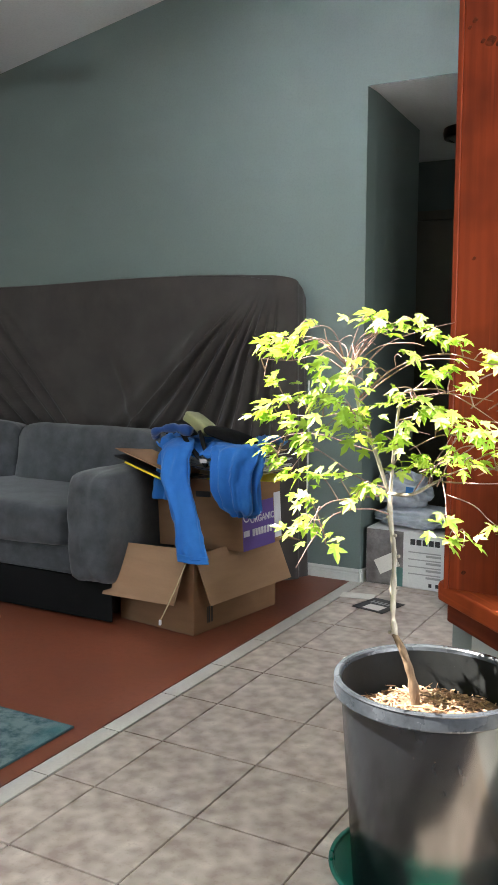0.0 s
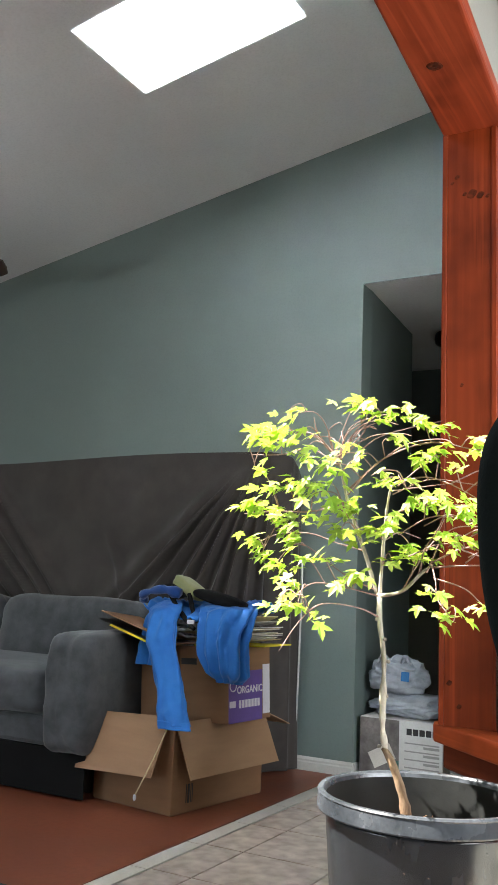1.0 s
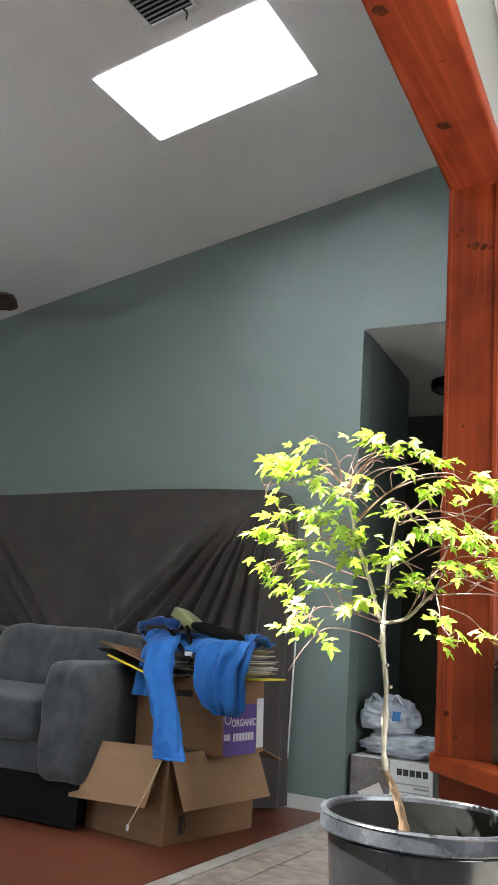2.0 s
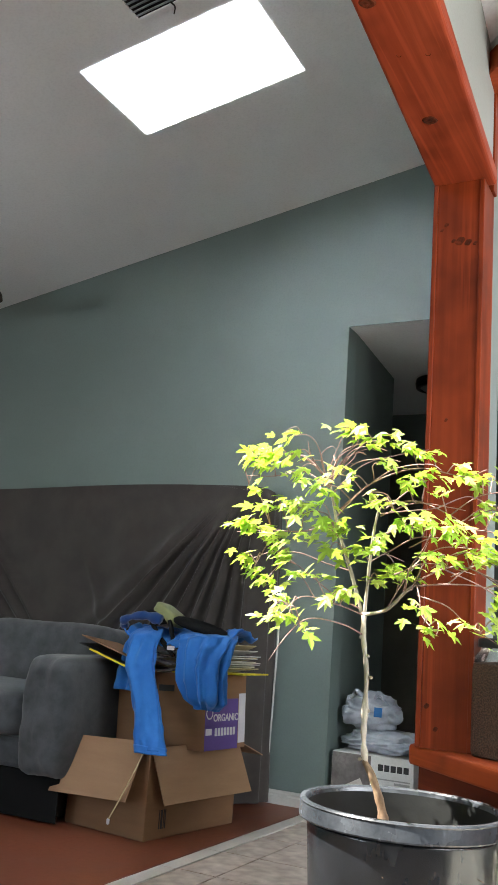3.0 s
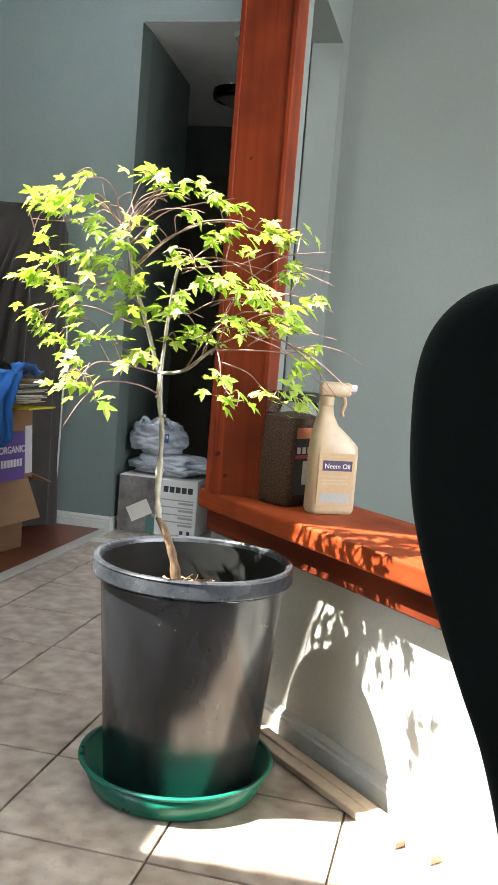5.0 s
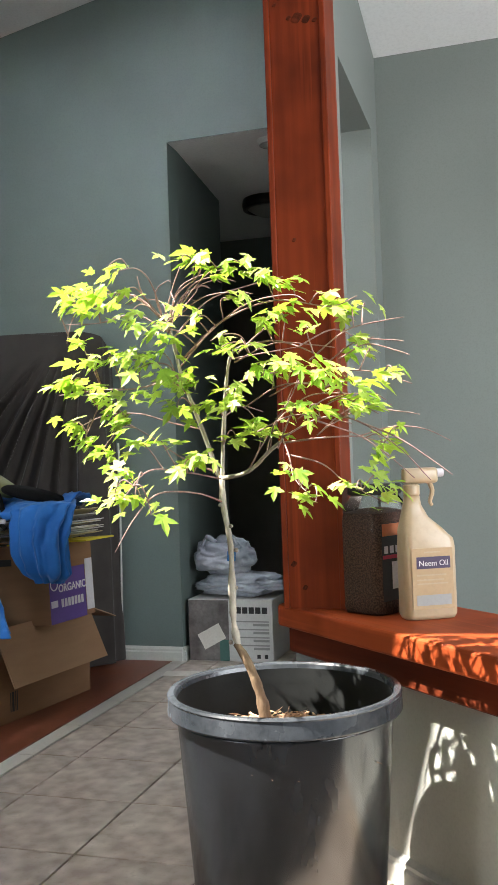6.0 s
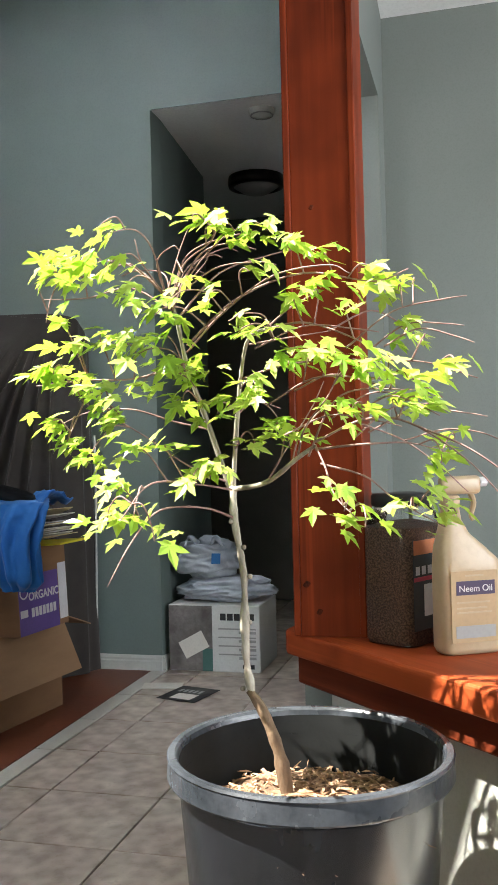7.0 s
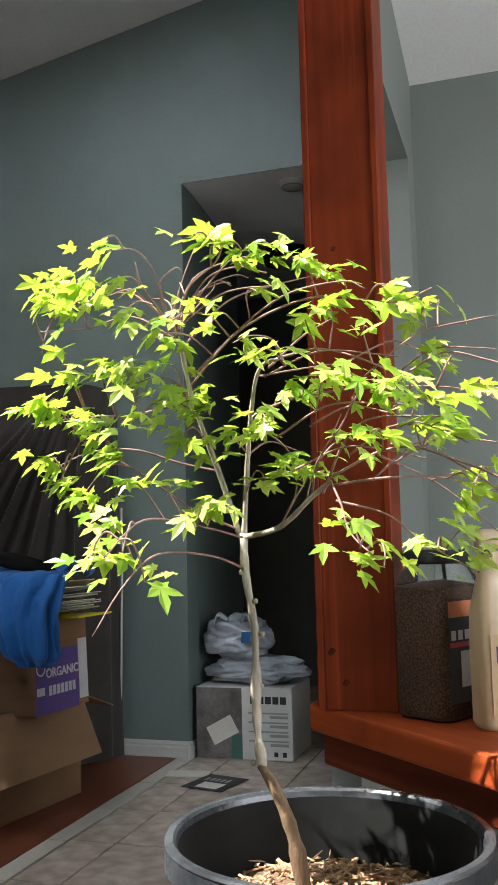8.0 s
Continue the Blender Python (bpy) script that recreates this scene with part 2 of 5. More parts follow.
def box(x0, x1, y0, y1, z0, z1, bevel=0.0, segs=1, bm=None):
    bm = bm or bmesh.new()
    made = bmesh.ops.create_cube(bm, size=1)["verts"]
    for v in made:
        v.co = Vector(((x0 + x1) / 2 + v.co.x * (x1 - x0), (y0 + y1) / 2 + v.co.y * (y1 - y0), (z0 + z1) / 2 + v.co.z * (z1 - z0)))
    if bevel:
        edges = list({e for v in made for e in v.link_edges})
        bmesh.ops.bevel(bm, geom=edges, offset=bevel, segments=segs, affect="EDGES", profile=0.5)
    return bm


def moved(bm, m):
    bmesh.ops.transform(bm, matrix=m, verts=bm.verts)
    return bm


def prism(outline, z0, z1, bevel=0.0, segs=2):
    """An upright prism over a plan outline."""
    bm = bmesh.new()
    low = [bm.verts.new((x, y, z0)) for x, y in outline]
    top = [bm.verts.new((x, y, z1)) for x, y in outline]
    bm.faces.new(low[::-1])
    bm.faces.new(top)
    n = len(outline)
    for i in range(n):
        bm.faces.new((low[i], low[(i + 1) % n], top[(i + 1) % n], top[i]))
    if bevel:
        bmesh.ops.bevel(bm, geom=list(bm.edges), offset=bevel, segments=segs, affect="EDGES", profile=0.5)
    return bm


def lathe(profile, n=48, closed=False, wobble=0.0):
    """Turned about z from (radius, height) pairs."""
    bm = bmesh.new()
    rings = []
    for r, z in profile:
        rings.append([bm.verts.new((r * math.cos(2 * math.pi * i / n) * (1 + wobble * math.sin(4 * math.pi * i / n)), r * math.sin(2 * math.pi * i / n), z)) for i in range(n)])
    for a, b in zip(rings, rings[1:]):
        for i in range(n):
            bm.faces.new((a[i], a[(i + 1) % n], b[(i + 1) % n], b[i]))
    for ring in (rings[0], rings[-1]) if closed else ():
        bm.faces.new(ring)
    return bm


def spline(points, steps):
    """Points on a smooth curve through the given ones."""
    pts = [Vector(p) for p in points]
    pts = [pts[0] * 2 - pts[1]] + pts + [pts[-1] * 2 - pts[-2]]
    out = []
    for i in range(1, len(pts) - 2):
        a, b, c, d = pts[i - 1 : i + 3]
        for s in range(steps):
            t = s / steps
            out.append(0.5 * ((2 * b) + (c - a) * t + (2 * a - 5 * b + 4 * c - d) * t * t + (3 * b - a - 3 * c + d) * t**3))
    out.append(pts[-2])
    return out


def tube(points, r0, r1, sides=8, steps=5, knobs=0.0, bm=None):
    """A tapered round rod along a curve; knobs: uneven thickness."""
    bm = bm or bmesh.new()
    path = spline(points, steps)
    rings = []
    for i, p in enumerate(path):
        ahead = (path[min(i + 1, len(path) - 1)] - path[max(i - 1, 0)]).normalized()
        side = ahead.cross((0.31, 0.2, 0.93) if abs(ahead.z) < 0.8 else (1, 0.1, 0)).normalized()
        up = ahead.cross(side)
        f = i / (len(path) - 1)
        r = (r0 + (r1 - r0) * f) * (1 + knobs * noise.noise(p * 40))
        rings.append([bm.verts.new(p + side * r * math.cos(2 * math.pi * k / sides) + up * r * math.sin(2 * math.pi * k / sides)) for k in range(sides)])
    for a, b in zip(rings, rings[1:]):
        for k in range(sides):
            bm.faces.new((a[k], a[(k + 1) % sides], b[(k + 1) % sides], b[k]))
    bm.faces.new(rings[0][::-1])
    bm.faces.new(rings[-1])
    return bm


def sheet_mesh(fn, nu, nv, thick=0.0):
    """A grid surface from fn(u, v), u and v from 0 to 1, given a thickness along its normals."""
    bm = bmesh.new()
    g = [[bm.verts.new(fn(i / nu, j / nv)) for j in range(nv + 1)] for i in range(nu + 1)]
    for i in range(nu):
        for j in range(nv):
            bm.faces.new((g[i][j], g[i + 1][j], g[i + 1][j + 1], g[i][j + 1]))
    if thick:
        bm.normal_update()
        bmesh.ops.solidify(bm, geom=list(bm.faces), thickness=thick)
    return bm


def cushion(cx, cy, cz, sx, sy, sz, power=4.0, n=18, sag=0.0, seed=0):
    """A soft rounded block with slight lumps."""
    bm = bmesh.new()
    bmesh.ops.create_cube(bm, size=2)
    bmesh.ops.subdivide_edges(bm, edges=list(bm.edges), cuts=n, use_grid_fill=True)
    for v in bm.verts:
        p = v.co.normalized()
        k = (abs(p.x) ** power + abs(p.y) ** power + abs(p.z) ** power) ** (-1 / power)
        q = p * k
        d = 1 + 0.03 * noise.noise(Vector((q.x * 2 + seed, q.y * 2, q.z * 2))) + 0.012 * noise.noise(Vector((q.x * 6 + seed, q.y * 6, q.z * 6)))
        v.co = Vector((cx + q.x * sx / 2 * d, cy + q.y * sy / 2 * d, cz + q.z * sz / 2 * d - sag * (1 - q.x * q.x) * max(0, q.z)))
    return bm


def text_mesh(body, size, depth=0.0006, bold=0.0):
    """Letters as a mesh, in the x-y plane, centred."""
    cu = bpy.data.curves.new("letters", "FONT")
    cu.body, cu.size, cu.extrude, cu.align_x, cu.align_y, cu.offset = body, size, depth, "CENTER", "CENTER", bold
    ob = bpy.data.objects.new("letters", cu)
    scene.collection.objects.link(ob)
    me = bpy.data.meshes.new_from_object(ob.evaluated_get(bpy.context.evaluated_depsgraph_get()))
    bpy.data.objects.remove(ob)
    bm = bmesh.new()
    bm.from_mesh(me)
    bpy.data.meshes.remove(me)
    return bm


# ---- the large structure ----
SLOPE = 0.182


def ceiling_z(x):
    return 3.262 + SLOPE * x


WEST, SOUTH, EAST, NORTH, SPLIT = -4.2, -2.6, 3.7, 4.54, 0.85

base = tagged(part("floor", box(WEST, EAST, SOUTH, 7.0, -0.12, -0.006), GROUT), "grey-brown tile floor with recessed grout joints", "floor", kind="structure")
red = structure("floor_living", box(WEST, -0.192, SOUTH, NORTH, -0.006, 0.002), RED_FLOOR, "smooth red-brown sealed living room floor", "floor")

# back wall of the living room, with the hall mouth cut out of it
bm = box(WEST - 0.15, -0.14, NORTH, NORTH + 0.13, 0, 3.45)
structure("wall_north", bm, WALL, "sage green painted back wall", "wall")
bm = box(-0.14, 0.77, NORTH + 0.004, NORTH + 0.13, 2.437, 3.5)
box(-0.14, 0.77, NORTH, NORTH + 0.004, 2.4285, 3.5, bm=bm)
structure("wall_hall_header", bm, WALL, "sage green wall above the hall opening", "wall")
structure("wall_hall_west", prism([(-0.14, NORTH + 0.13), (-0.21, 5.52), (-0.36, 5.52), (-0.30, NORTH + 0.13)], 0, 2.43), WALL, "sage green side wall of the hall", "wall")
structure("wall_hall_recess", box(-0.62, -0.36, 5.52, 5.60, 0, 2.43), WALL, "sage green return wall of the hall", "wall")
structure("wall_hall_side", box(-0.72, -0.62, 5.52, 6.5, 0, 2.43), WALL, "sage green wall deep in the hall", "wall")
structure("wall_hall_end", box(-0.72, 0.9, 6.42, 6.55, 0, 2.43), WALL, "dark sage end wall of the hall", "wall")
structure("ceiling_hall", box(-0.72, 0.9, NORTH + 0.0042, 6.55, 2.430, 2.4365), CEIL, "white flat hall ceiling", "ceiling")

# hall side wall with its doorway, running back from the post
JX0, JX1 = 0.788, 0.907
bm = box(0.838, 0.925, 2.80, 3.21, 0, 3.5)
box(JX0, JX1, 3.21, 3.95, 2.135, 3.5, bm=bm)
box(JX0, JX1, 3.95, 6.45, 0, 3.5, bm=bm)
structure("wall_hall_east", bm, WALL_PALE, "pale sage wall with a doorway through it", "wall")
structure("wall_nook_north", box(JX1, EAST, 4.108, 4.24, 0, 3.4), WALL_PALE, "pale grey-green far wall of the nook", "wall")

# wall above the long beam
BEAM_TURN = Matrix.Translation((0.918, 2.74, 0)) @ Matrix.Rotation(radians(3.4), 4, "Z") @ Matrix.Translation((-0.918, -2.74, 0))
structure("wall_above_beam", moved(box(0.870, 0.996, SOUTH + 0.05, 2.75, 2.172, 3.6), BEAM_TURN), WALL_CREAM, "pale wall strip above the red beam", "wall")
structure("wall_west", box(WEST - 0.15, WEST, SOUTH, NORTH, 0, 3.3), WALL, "sage green side wall", "wall")


def wall_with_window(name, along_x, fixed, a0, a1, w0, w1, z0, z1, top, label):
    bm = bmesh.new()
    for p, q, r, s in ((a0, w0, 0, top), (w1, a1, 0, top), (w0, w1, 0, z0), (w0, w1, z1, top)):
        if along_x:
            box(p, q, fixed - 0.15, fixed, r, s, bm=bm)
        else:
            box(fixed, fixed + 0.15, p, q, r, s, bm=bm)
    return structure(name, bm, WALL_PALE, label, "wall")


structure("wall_south", box(0.93, EAST, SOUTH - 0.15, SOUTH, 0, 3.9), WALL_PALE, "plain pale wall", "wall")
# out-of-view walls; their windows are invented openings for the fill lamps
wall_with_window("wall_south_living", True, SOUTH, WEST, 0.93, -3.2, -1.2, 0.6, 2.1, 3.9, "unseen pale living room wall with an added wide window")
wall_with_window("wall_east", False, EAST, SOUTH, 4.24, 0.7, 2.5, 0.85, 2.15, 3.6, "unseen pale wall with an added window")

# sloping living room ceiling with two skylight openings
# corners in plan: south-west, south-east, north-east, north-west
SKYLIGHTS = (((-0.822, 2.985), (-0.010, 2.985), (-0.010, 3.505), (-0.822, 3.505)),
             ((-0.85, 0.86), (-0.04, 0.88), (-0.04, 1.525), (-0.85, 1.49)))


def ring_pieces(outer, inner, z0, z1):
    """Four plates that fill the band between two quads, laid on the ceiling's slope."""
    for i in range(4):
        j = (i + 1) % 4
        bm = prism([outer[i], outer[j], inner[j], inner[i]], z0, z1)
        for v in bm.verts:
            v.co.z += ceiling_z(v.co.x)
        yield bm


def sloped_ceiling():
    xw, xe, ys, yn, mid = WEST - 0.15, 0.93, SOUTH - 0.15, NORTH + 0.13, 2.7
    whole = bmesh.new()
    for quad, lo, hi in ((SKYLIGHTS[0], mid, yn), (SKYLIGHTS[1], ys, mid)):
        for bm in ring_pieces([(xw, lo), (xe, lo), (xe, hi), (xw, hi)], quad, 0, 0.025):
            me = bpy.data.meshes.new("plate")
            bm.to_mesh(me)
            bm.free()
            whole.from_mesh(me)
            bpy.data.meshes.remove(me)
    return whole


structure("ceiling_living", sloped_ceiling(), CEIL, "white sloping living room ceiling", "ceiling")

# nook ceilings on either side of the diagonal beam
def slab(outline, fn, thick=0.08):
    bm = prism(outline, 0, thick)
    for v in bm.verts:
        v.co.z += fn(v.co.x, v.co.y)
    return bm


structure("ceiling_nook", slab([(0.90, 2.84), (EAST, 0.04), (EAST, 4.2), (0.90, 4.2)], lambda x, y: 2.47 + 0.165 * (4.108 - y)), CEIL, "white sloping nook ceiling", "ceiling")
structure("ceiling_dining", slab([(0.975, SOUTH - 0.1), (EAST, SOUTH - 0.1), (EAST, 0.0), (0.975, 2.725)], lambda x, y: 2.555 + 0.24 * (2.66 - y) * 0.55), CEIL, "white sloping dining ceiling", "ceiling")

# pony wall on the diagonal, its cap and base moulding
DIAG = Matrix.Rotation(radians(-45), 4, "Z")          # local x runs along the wall, away from the post
PONY = Matrix.Translation((0.80, 2.745, 0)) @ DIAG     # local origin: front corner of the cap


def diag(bm):
    return moved(bm, PONY)


structure("wall_pony", diag(box(0.06, 3.2, 0.085, 0.225, 0, 0.437)), WALL_LOW, "low pale diagonal half wall", "wall")
cap = thing("sill_cap", "thick red-stained timber cap on the half wall", "sill")
cap.matrix_world = PONY
part("board", prism([(0.0, 0.012), (0.02, 0.0), (3.2, 0.0), (3.2, 0.31), (-0.09, 0.31), (-0.055, 0.10)], 0.505, 0.555, 0.008, 3), TIMBER_D, cap)
# apron coloured darker to give the shade below the cap
part("apron", box(0.006, 3.2, 0.036, 0.265, 0.438, 0.504, 0.004), TIMBER_SHADE, cap, "red timber apron, darkened for the shade under the cap")


def baseboard(length, profile, name, label):
    bm = bmesh.new()
    a = [bm.verts.new((0, y, z)) for y, z in profile]
    b = [bm.verts.new((length, y, z)) for y, z in profile]
    bm.faces.new(a)
    bm.faces.new(b[::-1])
    for i in range(len(profile)):
        j = (i + 1) % len(profile)
        bm.faces.new((a[i], b[i], b[j], a[j]))
    return bm


PROFILE = [(0, 0), (-0.014, 0), (-0.014, 0.040), (-0.010, 0.046), (-0.010, 0.054), (-0.005, 0.060), (0, 0.066)]
bb = structure("baseboard", moved(baseboard(4.0, PROFILE, "", ""), Matrix.Translation((-4.14, NORTH, 0))), WHITE_TRIM, "white moulded baseboard", "baseboard")
bb = structure("baseboard_hall", moved(baseboard(0.99, PROFILE, "", ""), Matrix.Translation((-0.14, NORTH + 0.0, 0)) @ Matrix.Rotation(radians(94), 4, "Z")), WHITE_TRIM, "white moulded baseboard", "baseboard")
bb = structure("baseboard_pony", moved(baseboard(3.0, PROFILE, "", ""), PONY @ Matrix.Translation((0.06, 0.085, 0))), WHITE_TRIM, "white moulded baseboard", "baseboard")
for i, (x0, y0, w, h, ln) in enumerate(((0.0, 0.018, 0.03, 0.018, 0.62), (-0.03, -0.022, 0.034, 0.016, 0.58))):
    strip = part("trim_board", moved(box(0, ln, 0, w, 0, h, 0.002), PONY @ Matrix.Translation((0.36 + x0, y0, 0.001)) @ Matrix.Rotation(radians(1.5 * i), 4, "Z")), LOOSE_WOOD)
    tagged(strip, "loose raw wooden trim board lying on the floor tiles", "trim board", "loose trim boards")

# post and beams
PX0, PX1, PY0, PY1 = 0.845, 0.992, 2.672, 2.798
post = thing("timber_post", "red-stained timber post standing on the sill cap", "post")
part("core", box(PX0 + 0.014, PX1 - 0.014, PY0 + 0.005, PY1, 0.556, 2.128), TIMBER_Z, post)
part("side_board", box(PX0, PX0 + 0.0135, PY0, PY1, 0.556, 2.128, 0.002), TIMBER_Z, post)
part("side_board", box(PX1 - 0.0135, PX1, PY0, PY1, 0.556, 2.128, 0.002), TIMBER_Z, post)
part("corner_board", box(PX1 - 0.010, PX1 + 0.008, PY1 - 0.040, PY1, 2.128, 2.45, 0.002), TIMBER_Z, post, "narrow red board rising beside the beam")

beam = thing("ceiling_beam", "long red-stained timber beam with dark knots", "beam")
bm = box(PX0 - 0.006, PX1 + 0.022, SOUTH + 0.05, 2.725, 2.1285, 2.178, 0.010, 3)
part("timber", moved(bm, BEAM_TURN), TIMBER_Y, beam)
for kx, ky, r in ((0.872, 1.87, 0.018), (0.902, 2.34, 0.019), (0.93, 1.45, 0.015)):
    bm = lathe([(r, 0), (r * 0.8, -0.0025), (r * 0.35, -0.001), (0.0005, -0.003)], 18, False, 0.12)
    part("knot", moved(bm, BEAM_TURN @ Matrix.Translation((kx, ky, 2.1285))), KNOT, beam, "dark oval knot")
for kx, ky in ((0.892, 2.06), (0.956, 2.075)):
    bm = lathe([(0.006, -0.0008), (0.004, 0.001), (0.0005, 0.001)], 12)
    part("peg_hole", moved(bm, BEAM_TURN @ Matrix.Translation((kx, ky, 2.1285))), KNOT, beam)
for kx, kz, r in ((0.925, 1.945, 0.013), (0.948, 1.938, 0.010), (0.906, 1.948, 0.006), (0.968, 1.933, 0.006), (0.885, 2.00, 0.007), (0.872, 1.985, 0.005), (0.872, 0.66, 0.007), (0.897, 0.605, 0.006), (0.90, 1.42, 0.005)):
    bm = lathe([(r, 0), (r * 0.7, 0.0012), (0.0005, 0.0012)], 14, False, 0.3)
    part("knot", moved(bm, Matrix.Translation((kx, PY0 + 0.0048, kz)) @ Matrix.Rotation(radians(90), 4, "X")), KNOT, post, "dark knot")

beam2 = thing("diagonal_beam", "red-stained timber beam over the half wall", "beam")
bm = box(-0.12, 3.4, 0.0, 0.135, 2.45, 2.525, 0.004)
part("timber", moved(bm, Matrix.Translation((0.985, 2.675, 0)) @ DIAG), TIMBER_D, beam2)
structure("wall_over_diagonal", moved(box(-0.02, 3.4, 0.006, 0.128, 2.5252, 3.6), Matrix.Translation((0.985, 2.675, 0)) @ DIAG), CEIL, "white infill above the diagonal beam", "wall")

# skylights
for i, quad in enumerate(SKYLIGHTS):
    s = tagged(new(f"window_{i + 1}"), "bright rectangular skylight in the sloping ceiling", "skylight", kind="structure")
    cx, cy = sum(p[0] for p in quad) / 4, sum(p[1] for p in quad) / 4
    wide = [(cx + (x - cx) * 1.07, cy + (y - cy) * 1.12) for x, y in quad]
    for bm in ring_pieces(wide, quad, 0.026, 0.045):
        part("frame_side", bm, WHITE_TRIM, s)
    if i == 0:
        (x0, y0), (x1, y1) = quad[0], quad[2]
        bm = box(x0 - 0.004, x1 + 0.004, y0 - 0.004, y1 + 0.004, -0.004, -0.0005)
        for v in bm.verts:
            v.co.z += ceiling_z(v.co.x)
        part("diffuser", bm, DIFFUSER, s, "white glowing diffuser panel")

# doorway at the hall end
door = tagged(new("door_1"), "closed olive-grey door at the hall end", "door", kind="structure")
part("leaf", box(-0.60, 0.20, 6.375, 6.418, 0.01, 2.03, 0.003), DOOR_PAINT, door)
part("casing", box(-0.66, 0.28, 6.395, 6.419, 2.035, 2.10, 0.003), DOOR_PAINT, door)

# ---- living room ----
def build_sofa():
    s = thing("sofa", "grey fabric two-seat sofa with rounded arms", "sofa")
    part("base", moved(box(-2.95, -1.0, 3.36, 4.16, 0.19, 0.31, 0.02, 2), Matrix()), SOFA, s)
    part("underside", box(-2.9, -0.85, 3.40, 4.15, 0.175, 0.19), BLACK_CLOTH_SHADE, s)
    # upright black panel added to make the gap below the sofa read as shadow
    part("shade_panel", box(-2.88, -0.80, 3.36, 3.365, 0.012, 0.190), BLACK_CLOTH_SHADE, s, "added black panel standing in for the shade under the sofa")
    for i, cx in enumerate((-1.475, -2.425)):
        part("seat_cushion", cushion(cx, 3.70, 0.405, 0.95, 0.80, 0.20, 7, 14, 0.0, i), SOFA, s, smooth=True)
    for i, cx in enumerate((-1.40, -2.29)):
        bm = cushion(0, 0, 0, 0.90, 0.24, 0.44, 5, 16, 0.015, 5 + i)
        part("back_cushion", moved(bm, Matrix.Translation((cx, 3.98, 0.575)) @ Matrix.Rotation(radians(-9), 4, "X")), SOFA, s, smooth=True)
    part("back_frame", box(-2.95, -0.82, 4.02, 4.18, 0.19, 0.66, 0.05, 4), SOFA, s, smooth=True)
    for cx in (-0.885, -2.95):
        bm = cushion(cx, 3.72, 0.415, 0.225, 0.86, 0.485, 9, 18, 0.0, 3)
        part("arm", bm, SOFA, s, smooth=True)
    for x in (-0.9, -2.9):
        for y in (3.52, 4.1):
            part("leg", moved(lathe([(0.018, 0.0), (0.026, 0.18)], 12, True), Matrix.Translation((x, y, 0.002))), WOOD_LEG, s)
    return s


build_sofa()


def drape(u, v):
    """Front and right side of the cloth over an upright slab: u across, v up."""
    x = -3.0 + u * 2.74
    corner = -0.56
    top = 1.515 - 0.012 * math.sin(u * 7)
    z = 0.02 + v * top
    fold = 0.0
    # loose folds gather toward the top right corner and run down to the left
    gathered = [(-0.66 + 0.022 * k, 1.47, 46 + 6.2 * k, 0.016 + 0.004 * (k % 3), 0.055 + 0.02 * (k % 2)) for k in range(8)]
    swags = [(-2.45 - 0.05 * k, 1.50 - 0.11 * k, 133 + 2.6 * k, 0.020 + 0.006 * (k % 2), 0.07) for k in range(5)]
    loose = [(-0.74, 1.45, 44, 0.045, 0.035), (-1.3, 1.5, 96, 0.10, 0.012), (-1.55, 1.2, 118, 0.03, 0.02), (-0.95, 1.3, 64, 0.03, 0.02)]
    for px, pz, ang, wid, amp in gathered + swags + loose:
        a = radians(ang)
        along = (px - x) * math.cos(a) + (pz - z) * math.sin(a)
        off = (px - x) * math.sin(a) - (pz - z) * math.cos(a)
        spread = wid * (0.6 + max(along, 0) * 0.9)
        fold += amp * max(0.0, min(1.0, along * 3)) * math.exp(-((off / spread) ** 2))
    fold += 0.010 * noise.noise(Vector((x * 3, z * 1.4, 2))) * (1.2 - v)
    if x < corner:
        return Vector((x, 4.315 - fold - 0.03 * (1 - v) ** 2, z))
    t = (x - corner) / (-0.26 - corner)
    ripple = 0.014 * math.sin(t * 17 + 1.2 * v) * (1.15 - v)
    rx = corner + 0.13 * min(1.0, math.sin(min(t * 1.9, 1) * math.pi / 2)) + 0.035 * (1 - v) * t + ripple * 0.6
    ry = 4.315 + 0.165 * max(0.0, t * 1.15 - 0.12) - fold * (1 - t) - 0.03 * (1 - v) ** 2 * (1 - t) + ripple * 0.3
    return Vector((rx, ry, z - 0.10 * t * t * v))


def build_draped_slab():
    s = thing("draped_slab", "large upright slab covered by a charcoal sheet", "covered furniture")
    part("slab", box(-2.98, -0.60, 4.34, 4.50, 0.02, 1.50, 0.03, 2), PAPER, s, "pale upright slab under the sheet")
    bm = sheet_mesh(drape, 330, 90, 0.0)
    part("sheet", bm, SHEET, s, smooth=True)

    def top(u, v):
        x = -3.0 + u * 2.44
        return Vector((x, 4.312 + v * 0.20, 1.533 - 0.012 * math.sin(u * 2.44 / 2.74 * 7) + 0.012 * math.sin(v * math.pi) - 0.02 * max(0, u - 0.93) / 0.07))

    part("sheet_top", sheet_mesh(top, 40, 6, 0.0), SHEET, s, smooth=True)
    part("hem_cord", tube([(-0.385, 4.43, 1.02), (-0.388, 4.44, 0.8), (-0.392, 4.44, 0.55), (-0.40, 4.45, 0.3), (-0.405, 4.45, 0.06)], 0.005, 0.004, 6, 6), WHITE_TRIM, s, "thin white cord along the edge")


build_draped_slab()

